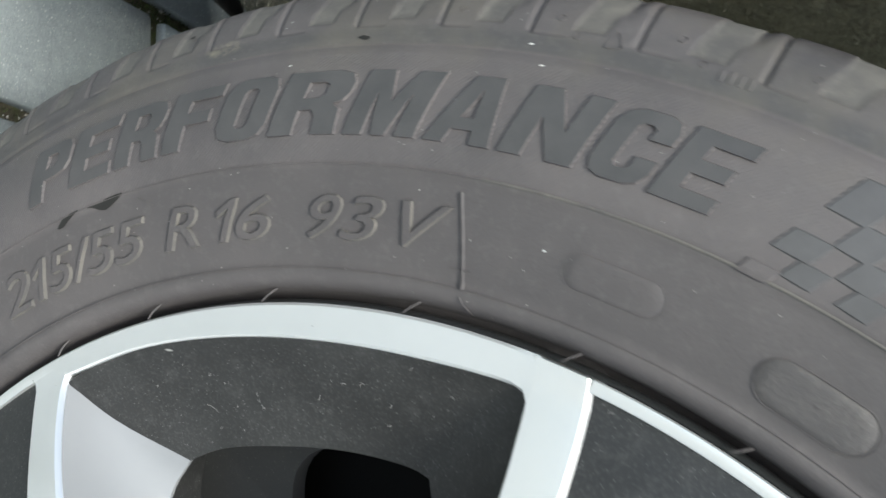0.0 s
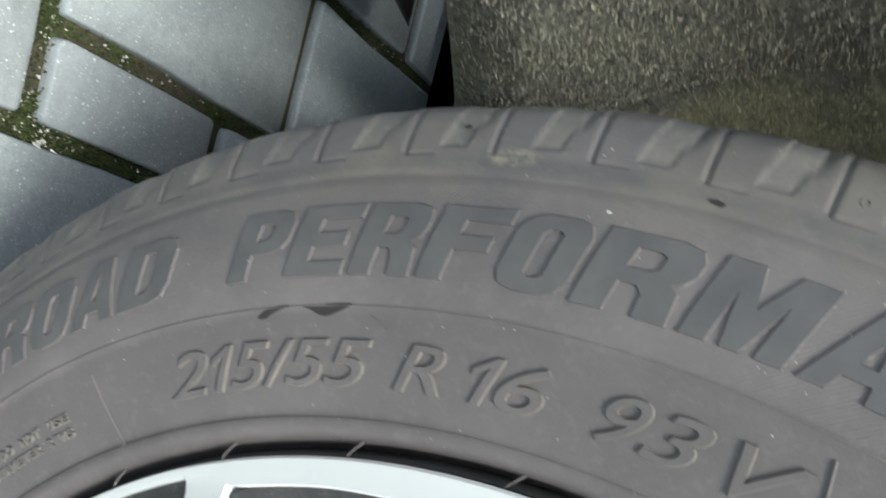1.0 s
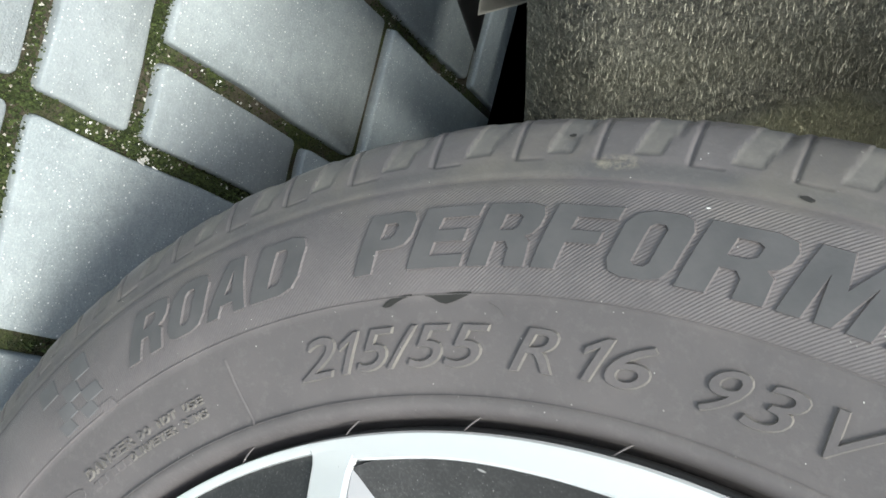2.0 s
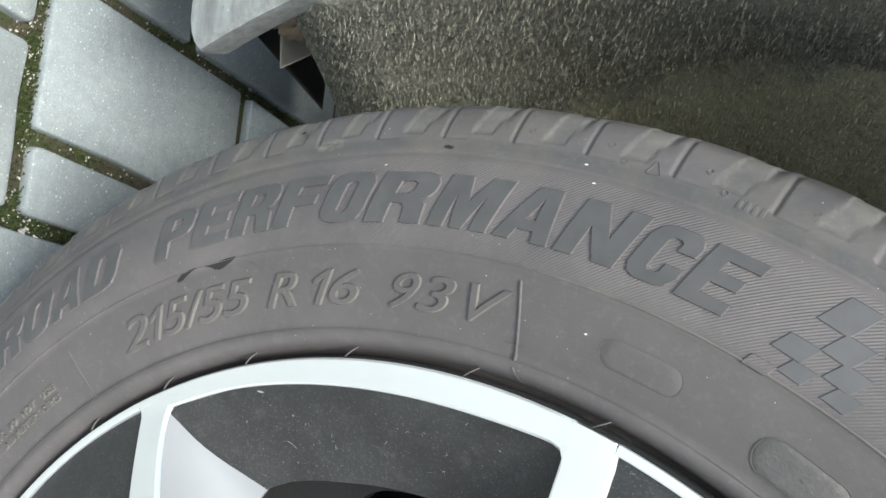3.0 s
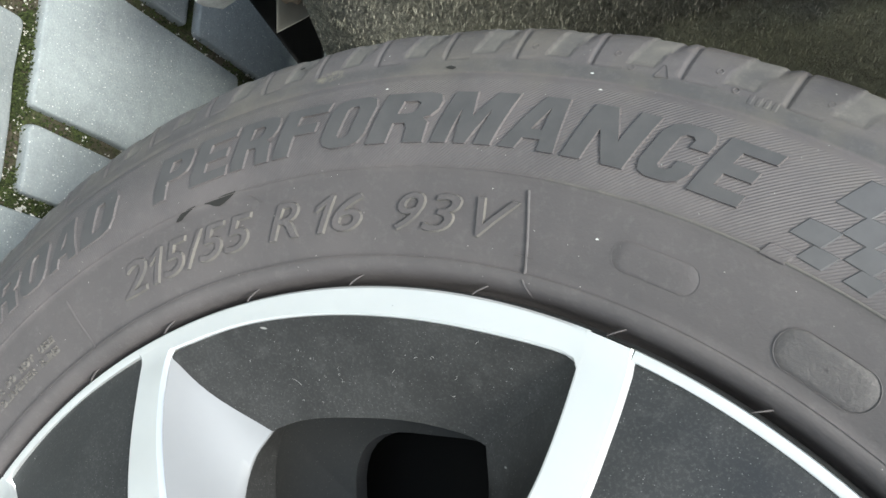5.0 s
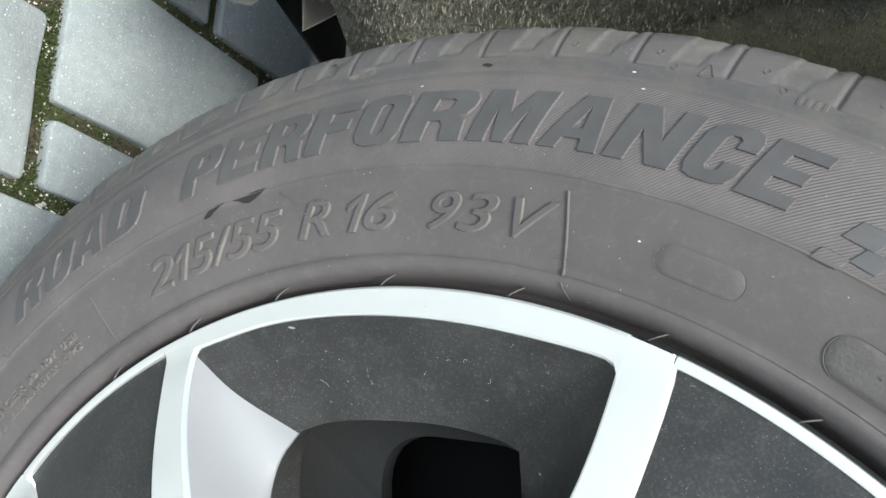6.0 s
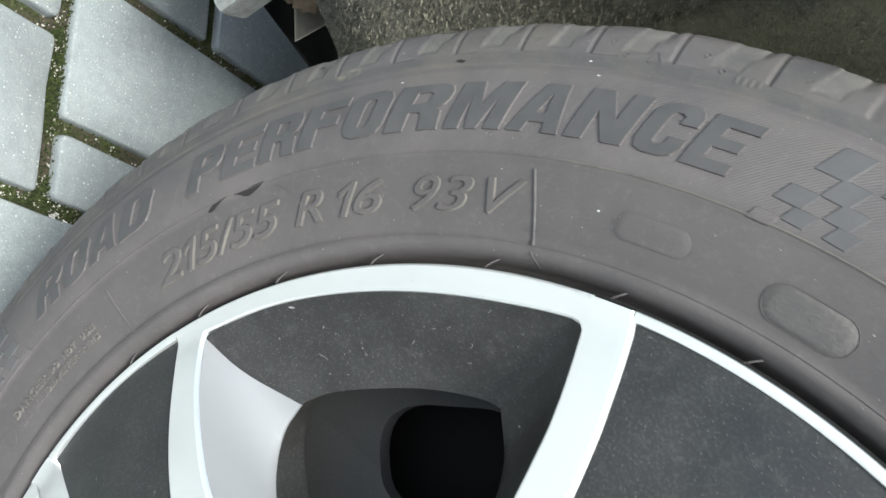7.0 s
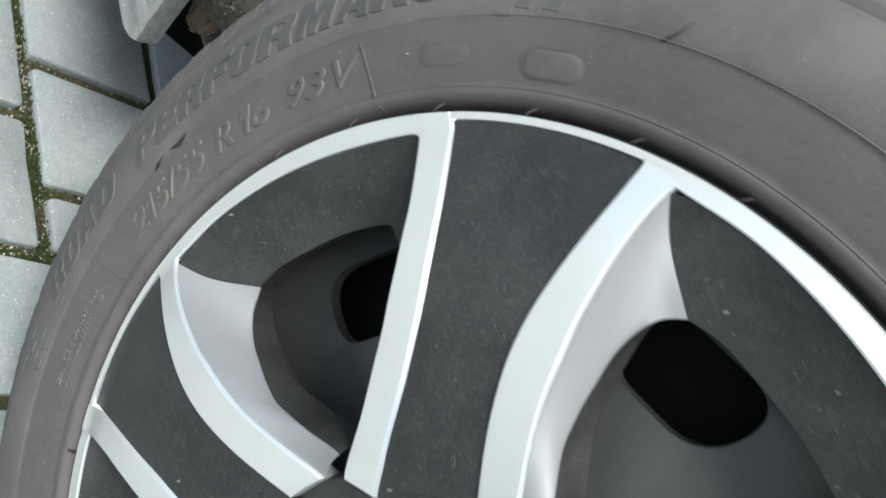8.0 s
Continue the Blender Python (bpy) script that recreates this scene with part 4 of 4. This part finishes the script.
def paver(corners, rng, top=0.0):
    """A concrete block from its four corners, clockwise from above, with rounded corners and a soft edge."""
    c = [Vector((x, y, 0)) for x, y in corners]
    mid = sum(c, Vector()) / 4
    loop = []
    for i in range(4):
        p, a, b = c[i], c[i - 1], c[(i + 1) % 4]
        rad = rng.uniform(0.002, 0.006)
        u, v = (a - p).normalized(), (b - p).normalized()
        for t in (0.0, 0.33, 0.67, 1.0):
            loop.append(p + u * rad * (1 - t) ** 2 + v * rad * t**2)
        for t in (0.35, 0.65):
            loop.append(p + (b - p) * t + Vector((rng.normal(0, 0.0006), rng.normal(0, 0.0006), 0)))
    tilt = Vector((rng.normal(0, 0.004), rng.normal(0, 0.004), 0))
    bm = bmesh.new()
    rows = []
    for inset, z in ((0.0, -0.03), (0.0, -0.005), (0.0004, -0.0018), (0.001, -0.0005), (0.002, 0.0)):
        rows.append([bm.verts.new(p + (mid - p).normalized() * inset + Vector((0, 0, z + top + tilt.dot(p - mid)))) for p in loop])
    for a, b in zip(rows, rows[1:]):
        for i in range(len(loop)):
            j = (i + 1) % len(loop)
            bm.faces.new((a[i], a[j], b[j], b[i]))
    bm.faces.new(rows[-1])
    bmesh.ops.recalc_face_normals(bm, faces=bm.faces)
    return bm


def paving_cells():
    """Corners of all pavers: courses of slanted strips on both sides of a straight joint line that ends at a cross joint."""
    near, far = [], []
    for side in (0, 1):
        for k in range(-62, 63):
            if side:
                x0, x1 = -0.252 + PITCH * 1.03 * k, -0.252 + PITCH * 1.03 * (k - 1)
            elif k <= 0:
                x0, x1 = -0.302 + PITCH * k, -0.302 + PITCH * (k - 1)
            elif k == 1:
                x0, x1 = -0.252, -0.302
            else:
                x0, x1 = -0.252 + PITCH * (k - 1), -0.252 + PITCH * (k - 2)
            if side == 0 and k >= 2:
                continue
            if side == 0:
                ends = [LINE, 0.239 if k % 2 == 0 else 0.184]
                while ends[-1] < 6.0:
                    ends.append(ends[-1] + 0.166)
            elif k <= 0:
                ends = [LINE, SECOND, SECOND - (0.166 if k % 2 else 0.083)]
                while ends[-1] > -6.0:
                    ends.append(ends[-1] - 0.166)
            else:
                ends = [SECOND + (0.0 if k % 2 else 0.083) + 0.166 * q for q in range(-36, 37)]
            for y0, y1 in zip(ends, ends[1:]):
                lo, hi = min(y0, y1), max(y0, y1)
                g = GAP / 2
                f = lambda x, y: (x + SLANT * (y - LINE), y)
                cell = [f(x1 + g, lo + g * 1.1), f(x1 + g, hi - g * 1.1), f(x0 - g, hi - g * 1.1), f(x0 - g, lo + g * 1.1)]
                mx, my = (x0 + x1) / 2, (lo + hi) / 2
                (near if -1.0 < mx < 0.35 and -0.75 < my < 0.6 else far).append(cell)
    return near, far


rng = np.random.default_rng(11)
near, far = paving_cells()


def far_pavers(cells):
    verts, faces = [], []
    for cell in cells:
        i = len(verts)
        h = rng.normal(0, 0.0008)
        verts += [(x, y, z + h) for z in (-0.03, 0.0) for x, y in cell]
        faces += [(i, i + 1, i + 2, i + 3)[::-1], (i + 4, i + 5, i + 6, i + 7)[::-1]] + [(i + j, i + (j + 1) % 4, i + 4 + (j + 1) % 4, i + 4 + j) for j in range(4)]
    me = bpy.data.meshes.new("pavers")
    me.from_pydata(verts, [], faces)
    me.materials.append(STONE)
    ob = new("pavers", me)
    ob.parent = ground
    return tagged(ob, "grey concrete pavers", kind="stuff")


far_pavers(far)


def joint_growth():
    """Moss tufts and sand grains in the joints that the camera passes."""
    for name, material, count, kind in (("moss", MOSS, 20000, 0), ("sand_grains", GRIT, 1500, 1)):
        verts, faces = [], []
        done = 0
        while done < count:
            k = rng.integers(-3, 5)
            way = rng.uniform()
            if way < 0.3:
                x, y = rng.uniform(-0.62, -0.25), LINE + rng.normal(0, 0.0032)
            elif way < 0.42:
                x, y = rng.uniform(-0.5, -0.15), SECOND + rng.normal(0, 0.003)
            elif way < 0.55:
                y = rng.uniform(-0.05, 0.2)
                x = -0.252 + SLANT * (y - LINE) + rng.normal(0, 0.0028)
            elif way < 0.85:
                y = rng.uniform(LINE, 0.35)
                x = (-0.302 - PITCH * k if rng.uniform() < 0.8 else -0.252) + SLANT * (y - LINE) + rng.normal(0, 0.0026)
            else:
                y = rng.uniform(-0.12, LINE)
                x = -0.252 - PITCH * 1.03 * k + SLANT * (y - LINE) + rng.normal(0, 0.0026)
            if noise.noise((x * 26, y * 26, 3 + kind)) < (-0.12 if kind == 0 else -0.02):
                if rng.uniform() < 0.85:
                    continue
            done += 1
            s = rng.uniform(0.0004, 0.001) if kind == 0 else rng.uniform(0.0004, 0.0011)
            if kind and done < 22:
                x, y, s = -0.243 + rng.normal(0, 0.006), 0.083 + rng.normal(0, 0.0045), rng.uniform(0.0012, 0.0026)
            z = rng.uniform(-0.0068, -0.0035) if kind == 0 else rng.uniform(-0.0065, -0.003)
            t = rng.uniform(0, math.tau)
            i = len(verts)
            for q in range(3):
                verts.append((x + s * math.cos(t + q * 2.1), y + s * math.sin(t + q * 2.1), z))
            verts.append((x + rng.normal(0, s * 0.5), y + rng.normal(0, s * 0.5), z + s * (1.9 if kind == 0 else 1.1)))
            faces += [(i, i + 1, i + 3), (i + 1, i + 2, i + 3), (i + 2, i, i + 3)]
        me = bpy.data.meshes.new(name)
        me.from_pydata(verts, [], faces)
        me.materials.append(material)
        tagged(new(name, me), "green moss in the joints" if kind == 0 else "pale sand grains in the joints", "moss" if kind == 0 else "sand", kind="stuff")


joint_growth()
for cell in near:
    ob = mesh_object("paver", paver(cell, rng, rng.normal(0, 0.0006)), STONE)
    ob.parent = ground
